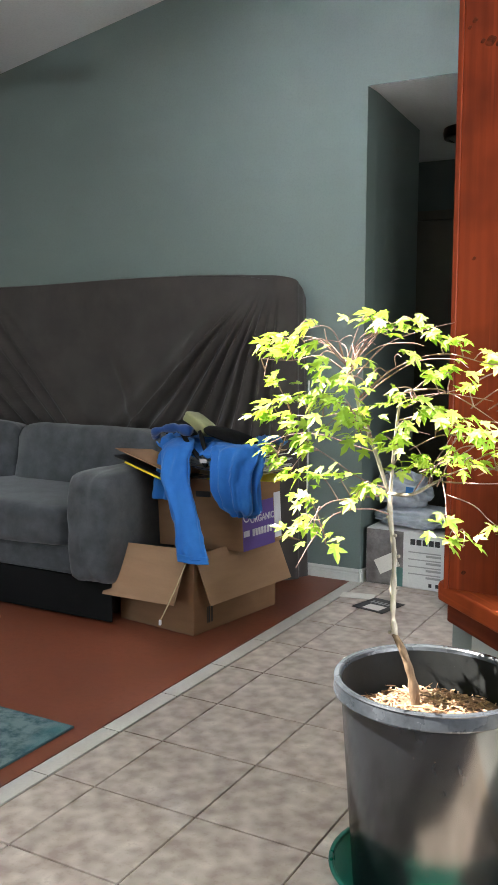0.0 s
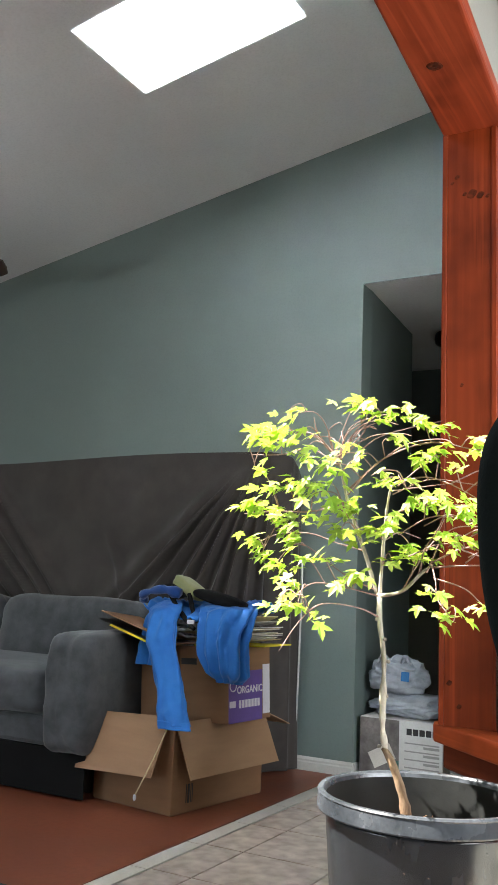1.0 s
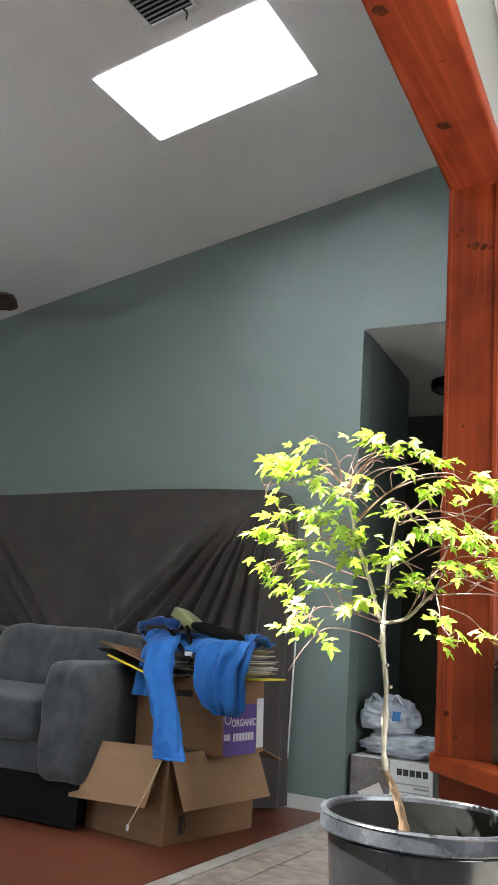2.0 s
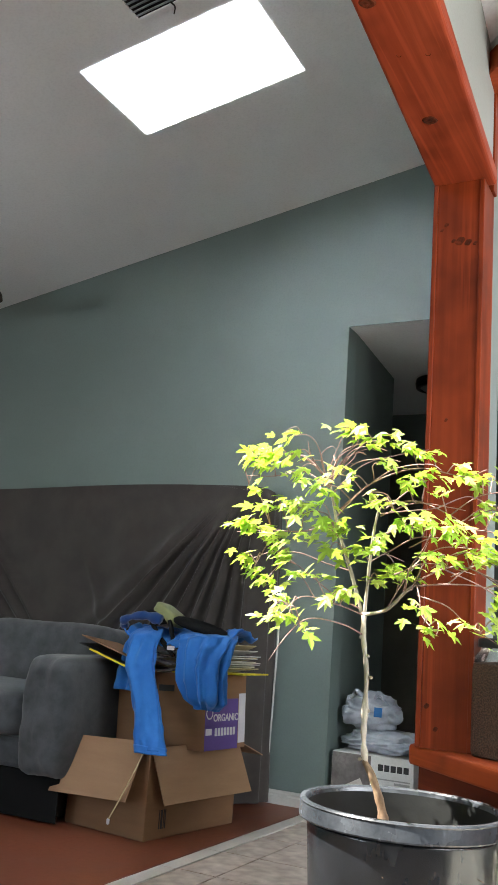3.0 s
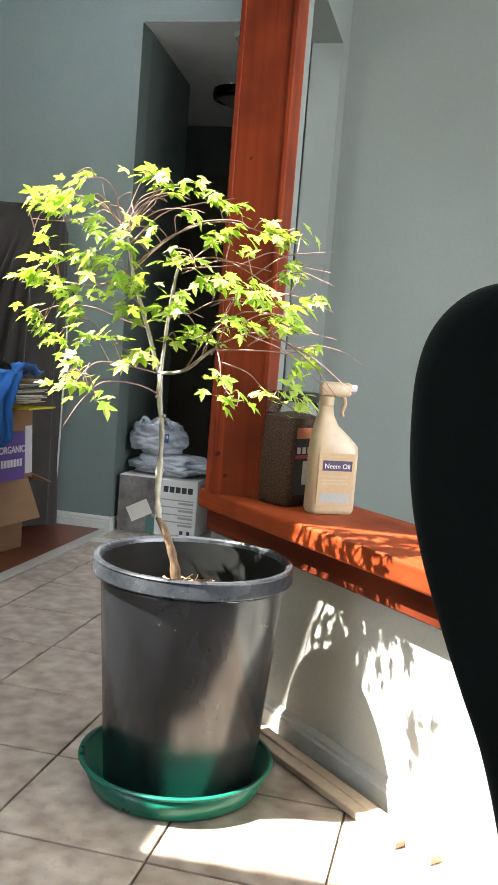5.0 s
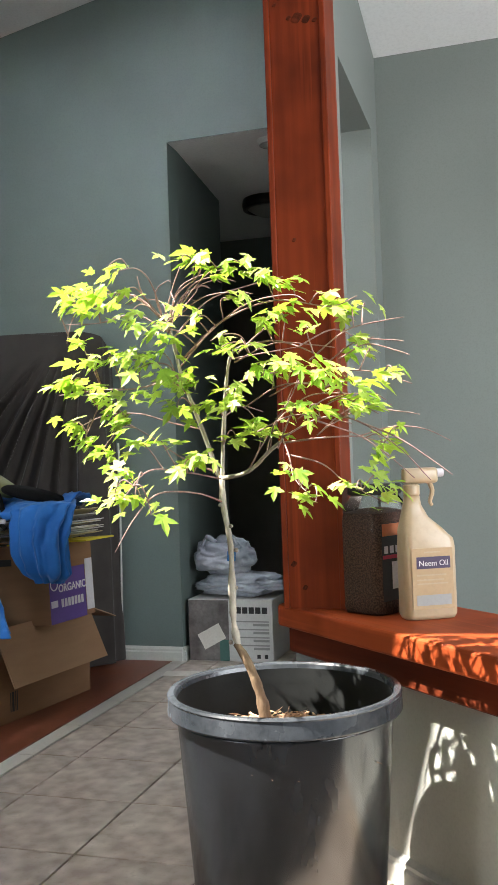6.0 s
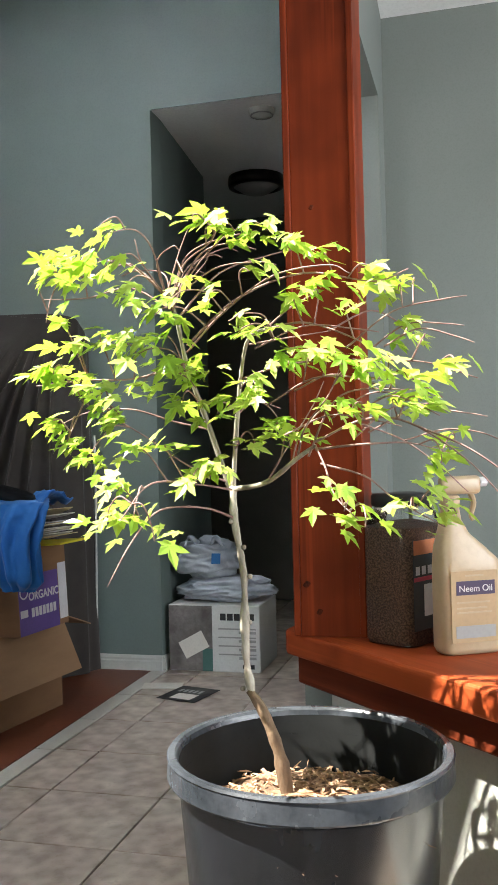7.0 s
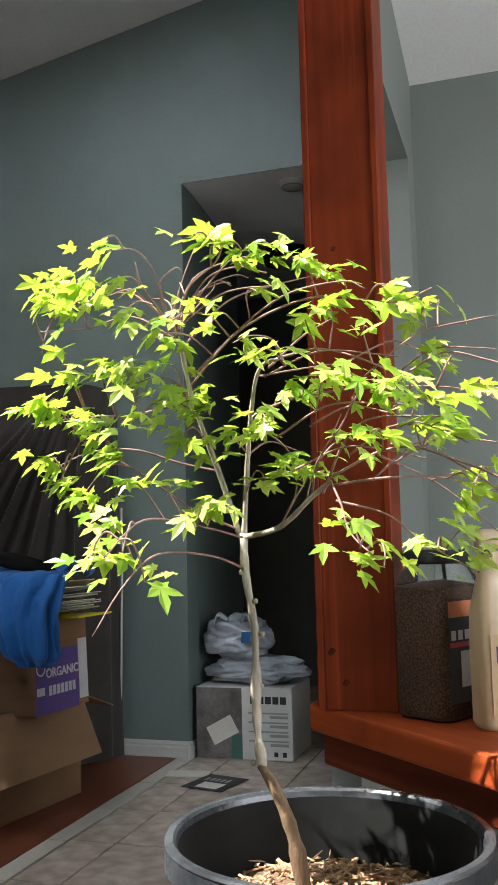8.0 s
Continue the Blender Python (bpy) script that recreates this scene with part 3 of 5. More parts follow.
# ceiling fan: only a blade end comes into view
fan = thing("ceiling_fan", "dark-bladed ceiling fan hanging from the sloping ceiling", "ceiling fan", at=Matrix.Translation((-2.41, 3.43, 2.46)))
part("rod", lathe([(0.012, 0.06), (0.012, 0.34)], 14, True), METAL_DARK, fan)
part("hub", lathe([(0.02, -0.07), (0.09, -0.05), (0.11, 0.0), (0.09, 0.05), (0.03, 0.07)], 28, True), METAL_DARK, fan, smooth=True)
for k in range(4):
    bm = prism([(0.10, -0.03), (0.62, -0.062), (0.665, -0.045), (0.672, 0.0), (0.665, 0.045), (0.62, 0.062), (0.10, 0.03)], -0.007, 0.007, 0.003, 1)
    part("blade", moved(bm, Matrix.Rotation(radians(22 + 90 * k), 4, "Z") @ Matrix.Rotation(radians(-28), 4, "X")), WOOD_LEG, fan)

# ceiling vent beside the skylight
vent = thing("ceiling_vent", "square grey ceiling vent with a hanging lever", "vent", at=Matrix.Translation((-0.345, 2.745, ceiling_z(-0.345) - 0.004)) @ Matrix.Rotation(-math.atan(SLOPE), 4, "Y"))
for nm, args in (("frame", (-0.10, 0.10, -0.125, -0.11)), ("frame", (-0.10, 0.10, 0.11, 0.125)), ("frame", (-0.115, -0.10, -0.125, 0.125)), ("frame", (0.10, 0.115, -0.125, 0.125))):
    part(nm, box(*args, -0.008, 0.002, 0.001), CEIL, vent)
part("backing", box(-0.10, 0.10, -0.11, 0.11, -0.001, 0.001), METAL_DARK, vent)
for k in range(9):
    bm = box(-0.099, 0.099, -0.011, 0.011, -0.001, 0.001)
    part("slat", moved(bm, Matrix.Translation((0, -0.095 + k * 0.0238, -0.004)) @ Matrix.Rotation(radians(28), 4, "X")), STEEL_GREY, vent)
part("lever", tube([(0.055, 0.10, -0.006), (0.06, 0.125, -0.012), (0.045, 0.14, -0.03)], 0.004, 0.003, 6, 3), METAL_DARK, vent)

rug = part("rug", box(-1.75, -0.262, 1.3, 2.47, 0.003, 0.012, 0.003), RUG)
tagged(rug, "teal patterned flat rug on the red floor", "rug")
part("border", box(-1.752, -0.260, 1.298, 2.472, 0.0025, 0.0105, 0.002), cloth("dark_rug_edge", (0.02, 0.06, 0.07), (0.03, 0.08, 0.09)), rug, "dark teal bound edge")

# ---- boxes and clothes beside the sofa ----
BOX = Matrix.Translation((-0.41, 3.40, 0.003)) @ Matrix.Rotation(radians(-8), 4, "Z")
LW, LD, LH = 0.42, 0.58, 0.34


def flap(width, length, hinge, swing):
    """A cardboard flap hinged on local x, swung down by an angle."""
    bm = box(0.004, width - 0.004, -length, 0, -0.002, 0.002)
    return moved(bm, hinge @ Matrix.Rotation(radians(swing), 4, "X"))


def build_carton():
    c = thing("open_carton", "open brown cardboard carton with drooping flaps", "box", at=BOX)
    t = 0.005
    part("front_panel", box(-LW, 0, 0, t, 0, LH, 0.001), CARD, c)
    part("back_panel", box(-LW, 0, LD - t, LD, 0, LH, 0.001), CARD, c)
    part("side_panel", box(-t, 0, t, LD - t, 0, LH, 0.001), CARD, c)
    part("side_panel", box(-LW, -LW + t, t, LD - t, 0, LH, 0.001), CARD, c)
    part("bottom_panel", box(-LW + t, -t, t, LD - t, 0, t), CARD, c)
    part("flap", flap(LW, 0.235, Matrix.Translation((-LW - 0.02, -0.002, LH)) @ Matrix.Rotation(radians(-3), 4, "Y"), 64), CARD_IN, c, "paler inner face of a front flap")
    part("flap", flap(LD, 0.215, Matrix.Translation((0.002, 0.0, LH)) @ Matrix.Rotation(radians(90), 4, "Z"), 66), CARD_IN, c, "paler inner face of a side flap")
    part("flap", flap(LW, 0.22, Matrix.Translation((0, LD + 0.002, LH)) @ Matrix.Rotation(radians(180), 4, "Z"), 20), CARD_IN, c)
    part("flap", flap(LD, 0.16, Matrix.Translation((-LW - 0.002, LD, LH)) @ Matrix.Rotation(radians(-90), 4, "Z"), -55), CARD_IN, c)
    # printed mark on the side: a frame with bars
    for z0, z1, y0, y1 in ((0.035, 0.105, 0.085, 0.089), (0.035, 0.105, 0.095, 0.106), (0.035, 0.105, 0.112, 0.116), (0.035, 0.105, 0.121, 0.125)):
        part("printed_mark", box(0.0002, 0.0012, y0, y1, z0, z1), PRINT_BLACK, c)


build_carton()

UP = Matrix.Translation((-0.290, 3.60, 0.330)) @ Matrix.Rotation(radians(-6), 4, "Z") @ Matrix.Rotation(radians(-3), 4, "Y")
UW, UD, UH = 0.46, 0.30, 0.30


def build_upper_box():
    c = thing("printed_carton", "brown carton with a purple printed side, full of papers", "box", at=UP)
    t = 0.004
    part("front_panel", box(-UW, 0, 0, t, 0, UH, 0.001), CARD, c)
    part("back_panel", box(-UW, 0, UD - t, UD, 0, UH, 0.001), CARD, c)
    part("side_panel", box(-t, 0, t, UD - t, 0, UH, 0.001), CARD, c)
    part("side_panel", box(-UW, -UW + t, t, UD - t, 0, UH, 0.001), CARD, c)
    part("bottom_panel", box(-UW + t, -t, t, UD - t, 0, t), CARD, c)
    part("hand_hole", box(-0.24, -0.16, -0.0012, 0.0002, 0.225, 0.25), PRINT_BLACK, c)
    part("purple_panel", box(0.0002, 0.0014, 0.003, UD - 0.06, 0.0, 0.20), PURPLE, c, "purple printed panel")
    lettering = Matrix.Translation((0.0018, 0.150, 0.125)) @ Matrix.Rotation(radians(90), 4, "Z") @ Matrix.Rotation(radians(90), 4, "X")
    part("lettering", moved(text_mesh("ORGANIC", 0.040, 0.0006, 0.0008), lettering), PRINT_WHITE, c, "white letters")
    for k in range(7):
        part("lettering_bar", box(0.0014, 0.0022, 0.072 + k * 0.022, 0.088 + k * 0.022, 0.055, 0.086), PRINT_WHITE, c)
    part("sticker", box(0.0014, 0.0022, 0.008, 0.05, 0.06, 0.085), PRINT_WHITE, c, "white sticker")
    ring = lathe([(0.024, -0.0004), (0.024, 0.0008), (0.019, 0.0008), (0.019, -0.0004)], 24)
    part("round_mark", moved(ring, Matrix.Translation((0.0018, 0.032, 0.145)) @ Matrix.Rotation(radians(90), 4, "Y")), PRINT_WHITE, c)
    part("white_panel", box(0.0002, 0.0014, UD - 0.055, UD - 0.004, 0.02, 0.22), PRINT_WHITE, c)


build_upper_box()


def loose_sheet(name, m, w, d, t, mat, label, category, curl=0.0):
    bm = sheet_mesh(lambda u, v: Vector(((u - 0.5) * w, (v - 0.5) * d, curl * (u - 0.5) ** 2)), 8, 3, t)
    ob = part(name, moved(bm, m), mat)
    return tagged(ob, label, category, "papers in the carton")


rng = random.Random(4)
for k in range(10):
    m = UP @ Matrix.Translation((-0.11 + 0.02 * rng.random(), 0.14 + 0.02 * rng.random(), UH + 0.006 + 0.009 * k)) @ Matrix.Rotation(radians(-10 + rng.uniform(-16, 16)), 4, "Z") @ Matrix.Rotation(radians(rng.uniform(-7, 3)), 4, "Y")
    mat = (PAPER, MANILA, PAPER, PRINT_WHITE)[k % 4]
    loose_sheet("paper_sheet", m, 0.33 + 0.04 * rng.random(), 0.26, 0.003, mat, "loose cream paper sheet stacked in the carton", "paper", 0.05)
m = UP @ Matrix.Translation((-0.02, 0.12, UH + 0.003)) @ Matrix.Rotation(radians(4), 4, "Z")
ob = part("folder", moved(box(-0.17, 0.17, -0.10, 0.12, -0.003, 0.003, 0.001), m), YELLOW)
tagged(ob, "yellow-edged folder sticking out of the carton", "folder", "papers in the carton")
m = Matrix.Translation((-0.70, 3.56, 0.662)) @ Matrix.Rotation(radians(-9), 4, "Z") @ Matrix.Rotation(radians(14), 4, "Y")
binder = thing("binder", "open black binder with a bright yellow edge", "binder", "papers in the carton", at=m)
part("cover", box(-0.19, 0.14, -0.08, 0.16, 0.0, 0.004, 0.001), BLACK_PLASTIC, binder)
part("edge", box(-0.11, 0.14, -0.090, -0.081, -0.003, 0.004, 0.001), YELLOW, binder, "bright yellow edge")
part("cover", moved(box(-0.19, 0.14, -0.24, 0.0, 0.0, 0.004, 0.001), Matrix.Translation((0, 0.16, 0.006)) @ Matrix.Rotation(radians(-7), 4, "X")), CARD, binder, "brown board cover held half open")

def ridged(p, f, stretch, seed):
    q = Vector((p.x * f + seed, p.y * f, p.z * f * stretch))
    return 1 - 2.6 * math.sqrt(noise.noise(q + 0.5 * noise.noise_vector(q * 0.6)) ** 2 + 0.006)


def cloth_tube(path, radii, flat, seed, nu=96, steps=22, fold=1.0, pleats=0, pleat=0.0, twist=0.0):
    """A limp tube of cloth along a path: wide across x, flattened in depth, creased by ridged folds."""
    pts = spline(path, steps)
    bm = bmesh.new()
    rings = []
    for i, p in enumerate(pts):
        f = i / (len(pts) - 1) * (len(radii) - 1)
        k = min(int(f), len(radii) - 2)
        r = radii[k] + (radii[k + 1] - radii[k]) * (f - k)
        ring = []
        for j in range(nu):
            a = 2 * math.pi * j / nu
            way = Vector((math.cos(a), flat * math.sin(a), 0))
            q = p + way * r
            d = 0.021 * ridged(q, 15, 0.20, seed) + 0.008 * ridged(q, 29, 0.32, seed + 3) + 0.0016 * ridged(q, 55, 0.6, seed + 5)
            if pleats:
                w = math.sin(pleats * a + twist * i / len(pts) + 2.2 * noise.noise(Vector((a * 0.8, p.z * 5, seed))))
                d += pleat * (1 - 2 * w * w) * min(1.0, 3 * i / len(pts))
            out = Vector((math.cos(a) * 0.8, math.sin(a), 0)).normalized()
            ring.append(bm.verts.new(q + out * d * fold + Vector((0, 0, 0.010 * noise.noise(q * 14)))))
        rings.append(ring)
    for a, b in zip(rings, rings[1:]):
        for j in range(nu):
            bm.faces.new((a[j], a[(j + 1) % nu], b[(j + 1) % nu], b[j]))
    bm.faces.new(rings[0][::-1])
    bm.faces.new(rings[-1])
    return bm


def build_jacket():
    j = thing("blue_jacket", "crumpled bright blue jacket thrown over the carton", "jacket")
    part("sleeve", cloth_tube([(-0.575, 3.60, 0.80), (-0.572, 3.535, 0.765), (-0.545, 3.47, 0.66), (-0.480, 3.42, 0.54), (-0.425, 3.385, 0.43), (-0.378, 3.345, 0.345)], (0.045, 0.068, 0.066, 0.062, 0.060, 0.062), 0.40, 1.0, 96, 22, 0.32, 2, 0.012, 2.5), BLUE, j, smooth=True)
    part("cuff", cloth_tube([(-0.386, 3.350, 0.360), (-0.372, 3.340, 0.330)], (0.065, 0.066), 0.42, 2.0, 60, 6, 0.3), BLUE, j, smooth=True)
    part("front", cloth_tube([(-0.32, 3.66, 0.79), (-0.295, 3.58, 0.775), (-0.278, 3.52, 0.69), (-0.268, 3.50, 0.60), (-0.258, 3.51, 0.53), (-0.252, 3.53, 0.495)], (0.10, 0.112, 0.098, 0.092, 0.076, 0.03), 0.52, 3.3, 140, 24, 0.6, 5, 0.020, 1.2), BLUE, j, smooth=True)
    part("hanging_side", cloth_tube([(-0.60, 3.62, 0.79), (-0.628, 3.57, 0.72), (-0.632, 3.545, 0.62), (-0.64, 3.54, 0.535)], (0.05, 0.06, 0.058, 0.05), 0.42, 5.0, 70, 18, 0.6, 3, 0.012, 1.0), BLUE, j, smooth=True)

    def top(u, v):
        x, y = -0.67 + u * 0.47, 3.52 + v * 0.25 + 0.06 * u
        f = 0.026 * noise.noise(Vector((u * 5, v * 4, 8))) + 0.018 * (1 - 2 * abs(noise.noise(Vector((u * 9, v * 7, 3)))))
        return Vector((x, y, 0.770 + 0.030 * math.sin(v * math.pi) + f - 0.05 * math.sin(u * math.pi) * (1 - v)))

    part("back", sheet_mesh(top, 40, 22, 0.006), BLUE, j, smooth=True)
    bm = tube([(-0.73, 3.60, 0.80), (-0.70, 3.56, 0.825), (-0.60, 3.55, 0.845), (-0.52, 3.56, 0.83)], 0.017, 0.020, 12, 5, 0.9)
    # navy here is the collar's shading, painted in
    part("collar", bm, BLUE_SHADE, j, "blue collar coloured navy for its shading", smooth=True)
    part("tag", box(-0.425, -0.39, 3.47, 3.475, 0.715, 0.732, 0.002), PRINT_WHITE, j, "small white tag")


build_jacket()
cap_hat = thing("olive_cap", "olive cloth cap with black straps on the pile", "cap", at=Matrix.Translation((-0.55, 3.66, 0.832)) @ Matrix.Rotation(radians(25), 4, "Y") @ Matrix.Rotation(radians(-20), 4, "Z"))
part("crown", cushion(0, 0, 0.025, 0.16, 0.09, 0.055, 6, 8, 0, 9), OLIVE, cap_hat, smooth=True)
part("brim", sheet_mesh(lambda u, v: Vector(((u - 0.5) * 0.13, -0.05 - v * 0.05, 0.012 - 0.02 * v - 0.03 * (u - 0.5) ** 2)), 10, 4, 0.004), BLACK_CLOTH_SHADE, cap_hat, smooth=True)
for k, pts in enumerate((((0.06, -0.04, 0.02), (0.13, -0.03, -0.04), (0.2, 0.0, -0.07), (0.25, -0.02, -0.10)), ((-0.05, -0.05, 0.0), (0.02, -0.09, -0.02), (0.12, -0.07, -0.06), (0.19, -0.05, -0.08)))):
    part("strap", tube(pts, 0.011, 0.009, 8, 5, 0.3), BLACK_CLOTH_SHADE, cap_hat)
rag = tagged(part("dark_cloth", moved(cushion(0, 0, 0, 0.26, 0.12, 0.05, 2.4, 12, 0, 21), Matrix.Translation((-0.37, 3.63, 0.815)) @ Matrix.Rotation(radians(12), 4, "Y")), BLACK_CLOTH_SHADE, smooth=True), "dark crumpled cloth lying on the pile", "cloth")
cord = thing("drawstring", "pale cord hanging from the carton", "cord")
part("cord", tube([(-0.40, 3.335, 0.335), (-0.425, 3.31, 0.25), (-0.46, 3.29, 0.16), (-0.495, 3.285, 0.09)], 0.0026, 0.0026, 7, 5), MANILA, cord)
part("toggle", moved(lathe([(0.002, -0.012), (0.006, -0.008), (0.006, 0.008), (0.002, 0.012)], 10, True), Matrix.Translation((-0.497, 3.285, 0.08))), PRINT_WHITE, cord)

# ---- hall ----
def build_fan_carton():
    c = thing("fan_carton", "white and grey printed appliance carton", "box")
    x0, x1, y0, y1, h = -0.112, 0.292, 4.552, 4.86, 0.285
    part("carton", box(x0, x1, y0, y1, 0.002, h, 0.003), BOX_WHITE, c)
    part("photo_panel", box(x0 + 0.002, x0 + 0.195, y0 - 0.001, y0 + 0.001, 0.004, h - 0.004), BOX_GREY, c, "dark grey printed photo panel")
    part("green_panel", box(x0 + 0.15, x0 + 0.195, y0 - 0.0016, y0 - 0.0006, 0.004, 0.10), BOX_GREEN, c)
    for k in range(5):
        part("printed_block", box(0.119 + k * 0.031, 0.144 + k * 0.031, y0 - 0.0012, y0 - 0.0002, 0.221, 0.250), PRINT_BLACK, c, "bold black printed mark")
    for k in range(4):
        part("printed_bar", box(0.11, 0.275, y0 - 0.0012, y0 - 0.0002, 0.182 - k * 0.036, 0.188 - k * 0.036), PRINT_GREY, c)
        part("printed_bar", box(0.20, 0.275, y0 - 0.0012, y0 - 0.0002, 0.165 - k * 0.036, 0.176 - k * 0.036), PRINT_GREY, c)
    for x in (0.215, 0.25):
        part("printed_mark", box(x, x + 0.016, y0 - 0.0012, y0 - 0.0002, 0.018, 0.036), PRINT_BLACK, c)
    part("sticker", moved(box(-0.075, 0.075, -0.0008, 0.0, -0.045, 0.045), Matrix.Translation((0.000, y0 - 0.002, 0.115)) @ Matrix.Rotation(radians(-28), 4, "Y") @ Matrix.Diagonal((0.78, 1, 0.85, 1))), PAPER, c, "pale sticker label set askew")


build_fan_carton()


def build_bag(name, c, s, seed, label):
    bm = bmesh.new()
    bmesh.ops.create_icosphere(bm, subdivisions=5, radius=1)
    for v in bm.verts:
        p = v.co.copy()
        d = 1 + 0.30 * noise.noise(p * 1.7 + Vector((seed, 0, 0))) + 0.42 * (0.45 - abs(noise.noise(Vector((p.x * 1.5, p.y * 2.4, p.z * 3.4 + seed))))) + 0.05 * (0.5 - abs(noise.noise(p * 6.1)))
        v.co = Vector((c[0] + p.x * s[0] * d, c[1] + p.y * s[1] * d, max(c[2] - s[2] * 0.92, c[2] + p.z * s[2] * d)))
    b = tagged(part(name, bm, BAG, smooth=True), label, "plastic bag", "bags on the carton")
    return b


build_bag("plastic_bag", (0.11, 4.69, 0.338), (0.185, 0.11, 0.055), 2.0, "crumpled pale plastic bag lying on the carton")
top_bag = build_bag("plastic_bag", (0.035, 4.68, 0.465), (0.125, 0.09, 0.085), 7.0, "tied grey plastic bag with blue print")
part("print", moved(box(-0.02, 0.02, -0.022, 0.022, 0.0, 0.0006), Matrix.Translation((0.10, 4.575, 0.48)) @ Matrix.Rotation(radians(80), 4, "X")), BLUE_PRINT, top_bag, "blue printed mark")
for sx in (-1, 1):
    part("handle", tube([(0.035 + sx * 0.03, 4.62, 0.54), (0.035 + sx * 0.06, 4.60, 0.57), (0.035 + sx * 0.085, 4.60, 0.53)], 0.012, 0.006, 8, 5, 0.5), BAG, top_bag, smooth=True)

flyers = thing("flyer", "dark printed flyer lying on the floor tiles", "paper", at=Matrix.Translation((0.085, 4.185, 0.004)) @ Matrix.Rotation(radians(-14), 4, "Z"))
part("sheet", box(-0.075, 0.095, -0.09, 0.10, 0.0, 0.0015), PRINT_BLACK, flyers)
part("white_field", box(-0.03, 0.06, -0.07, 0.0, 0.0016, 0.0022), PAPER, flyers, "white field on the flyer")
for k in range(5):
    part("printed_bar", box(-0.05 + k * 0.022, -0.037 + k * 0.022, 0.02, 0.055, 0.0016, 0.0022), PRINT_GREY, flyers)
env = part("envelope", moved(box(-0.07, 0.09, -0.045, 0.045, 0, 0.0014), Matrix.Translation((-0.06, 4.29, 0.003)) @ Matrix.Rotation(radians(10), 4, "Z")), PAPER)
tagged(env, "pale envelope on the floor tiles beside a flyer", "paper")

det = thing("smoke_detector", "round white smoke detector on the hall ceiling", "smoke detector", at=Matrix.Translation((0.32, 4.70, 2.4315)))
part("body", lathe([(0.001, -0.032), (0.035, -0.03), (0.055, -0.02), (0.06, 0.0)], 28), WHITE_TRIM, det, smooth=True)
part("ring", lathe([(0.045, -0.0275), (0.05, -0.026), (0.05, -0.023)], 28), PRINT_GREY, det)
hl = thing("hall_light", "unlit dark-rimmed flush ceiling light", "ceiling light", at=Matrix.Translation((0.06, 5.62, 2.4315)))
part("rim", lathe([(0.15, 0.0), (0.155, -0.03), (0.15, -0.055), (0.125, -0.06), (0.125, -0.035)], 36), METAL_DARK, hl, smooth=True)
part("diffuser", lathe([(0.001, -0.095), (0.07, -0.085), (0.124, -0.05)], 36), PRINT_GREY, hl, smooth=True)

# ---- things on the sill ----
def rounded_rect(w, d, r, n=4):
    out = []
    for cx, cy, a0 in ((w / 2 - r, d / 2 - r, 0), (-w / 2 + r, d / 2 - r, 90), (-w / 2 + r, -d / 2 + r, 180), (w / 2 - r, -d / 2 + r, 270)):
        for k in range(n + 1):
            a = radians(a0 + 90 * k / n)
            out.append((cx + r * math.cos(a), cy + r * math.sin(a)))
    return out


def loft(sections):
    """Skins a stack of equal-length (outline, z) rings and closes the ends."""
    bm = bmesh.new()
    rings = [[bm.verts.new((x, y, z)) for x, y in o] for o, z in sections]
    for a, b in zip(rings, rings[1:]):
        for i in range(len(a)):
            bm.faces.new((a[i], a[(i + 1) % len(a)], b[(i + 1) % len(b)], b[i]))
    bm.faces.new(rings[0][::-1])
    bm.faces.new(rings[-1])
    return bm


def build_jar():
    m = Matrix.Translation((1.068, 2.667, 0.5562)) @ Matrix.Rotation(radians(-29.5), 4, "Z")
    j = thing("pellet_jar", "square clear plastic jar full of brown pellets", "jar", at=m)
    w, d = 0.112, 0.130
    part("body", loft([(rounded_rect(w * 0.94, d * 0.94, 0.02), 0.0), (rounded_rect(w, d, 0.022), 0.012), (rounded_rect(w, d, 0.022), 0.205), (rounded_rect(w * 0.93, d * 0.93, 0.022), 0.24), (rounded_rect(w * 0.80, d * 0.80, 0.03), 0.258), (rounded_rect(w * 0.78, d * 0.78, 0.03), 0.263)]), CLEAR, j, smooth=True)
    part("pellets", loft([(rounded_rect(w * 0.92, d * 0.92, 0.02), 0.003), (rounded_rect(w * 0.975, d * 0.975, 0.021), 0.014), (rounded_rect(w * 0.975, d * 0.975, 0.021), 0.205), (rounded_rect(w * 0.93, d * 0.93, 0.021), 0.222)]), PELLET, j, "dark brown dry pellets")
    part("lid", loft([(rounded_rect(w * 0.86, d * 0.86, 0.03), 0.262), (rounded_rect(w * 0.88, d * 0.88, 0.03), 0.266), (rounded_rect(w * 0.88, d * 0.88, 0.03), 0.282), (rounded_rect(w * 0.84, d * 0.84, 0.03), 0.286)]), BLACK_PLASTIC, j, "black screw lid", smooth=True)
    x = w / 2
    label = part("label", box(x + 0.0002, x + 0.0014, -d / 2 + 0.012, d / 2 - 0.012, 0.03, 0.20), PRINT_BLACK, j, "black printed label")
    part("orange_top", box(x + 0.0014, x + 0.0020, -d / 2 + 0.013, d / 2 - 0.013, 0.172, 0.199), ORANGE_PRINT, label)
    part("white_shape", box(x + 0.0014, x + 0.0020, -0.02, 0.03, 0.055, 0.115), PRINT_WHITE, label)
    part("red_bar", box(x + 0.0014, x + 0.0020, -0.052, 0.04, 0.122, 0.130), RED_PRINT, label)
    for k in range(4):
        part("lettering_bar", box(x + 0.0014, x + 0.0020, -0.046 + k * 0.02, -0.033 + k * 0.02, 0.134, 0.150), PRINT_WHITE, label)


build_jar()


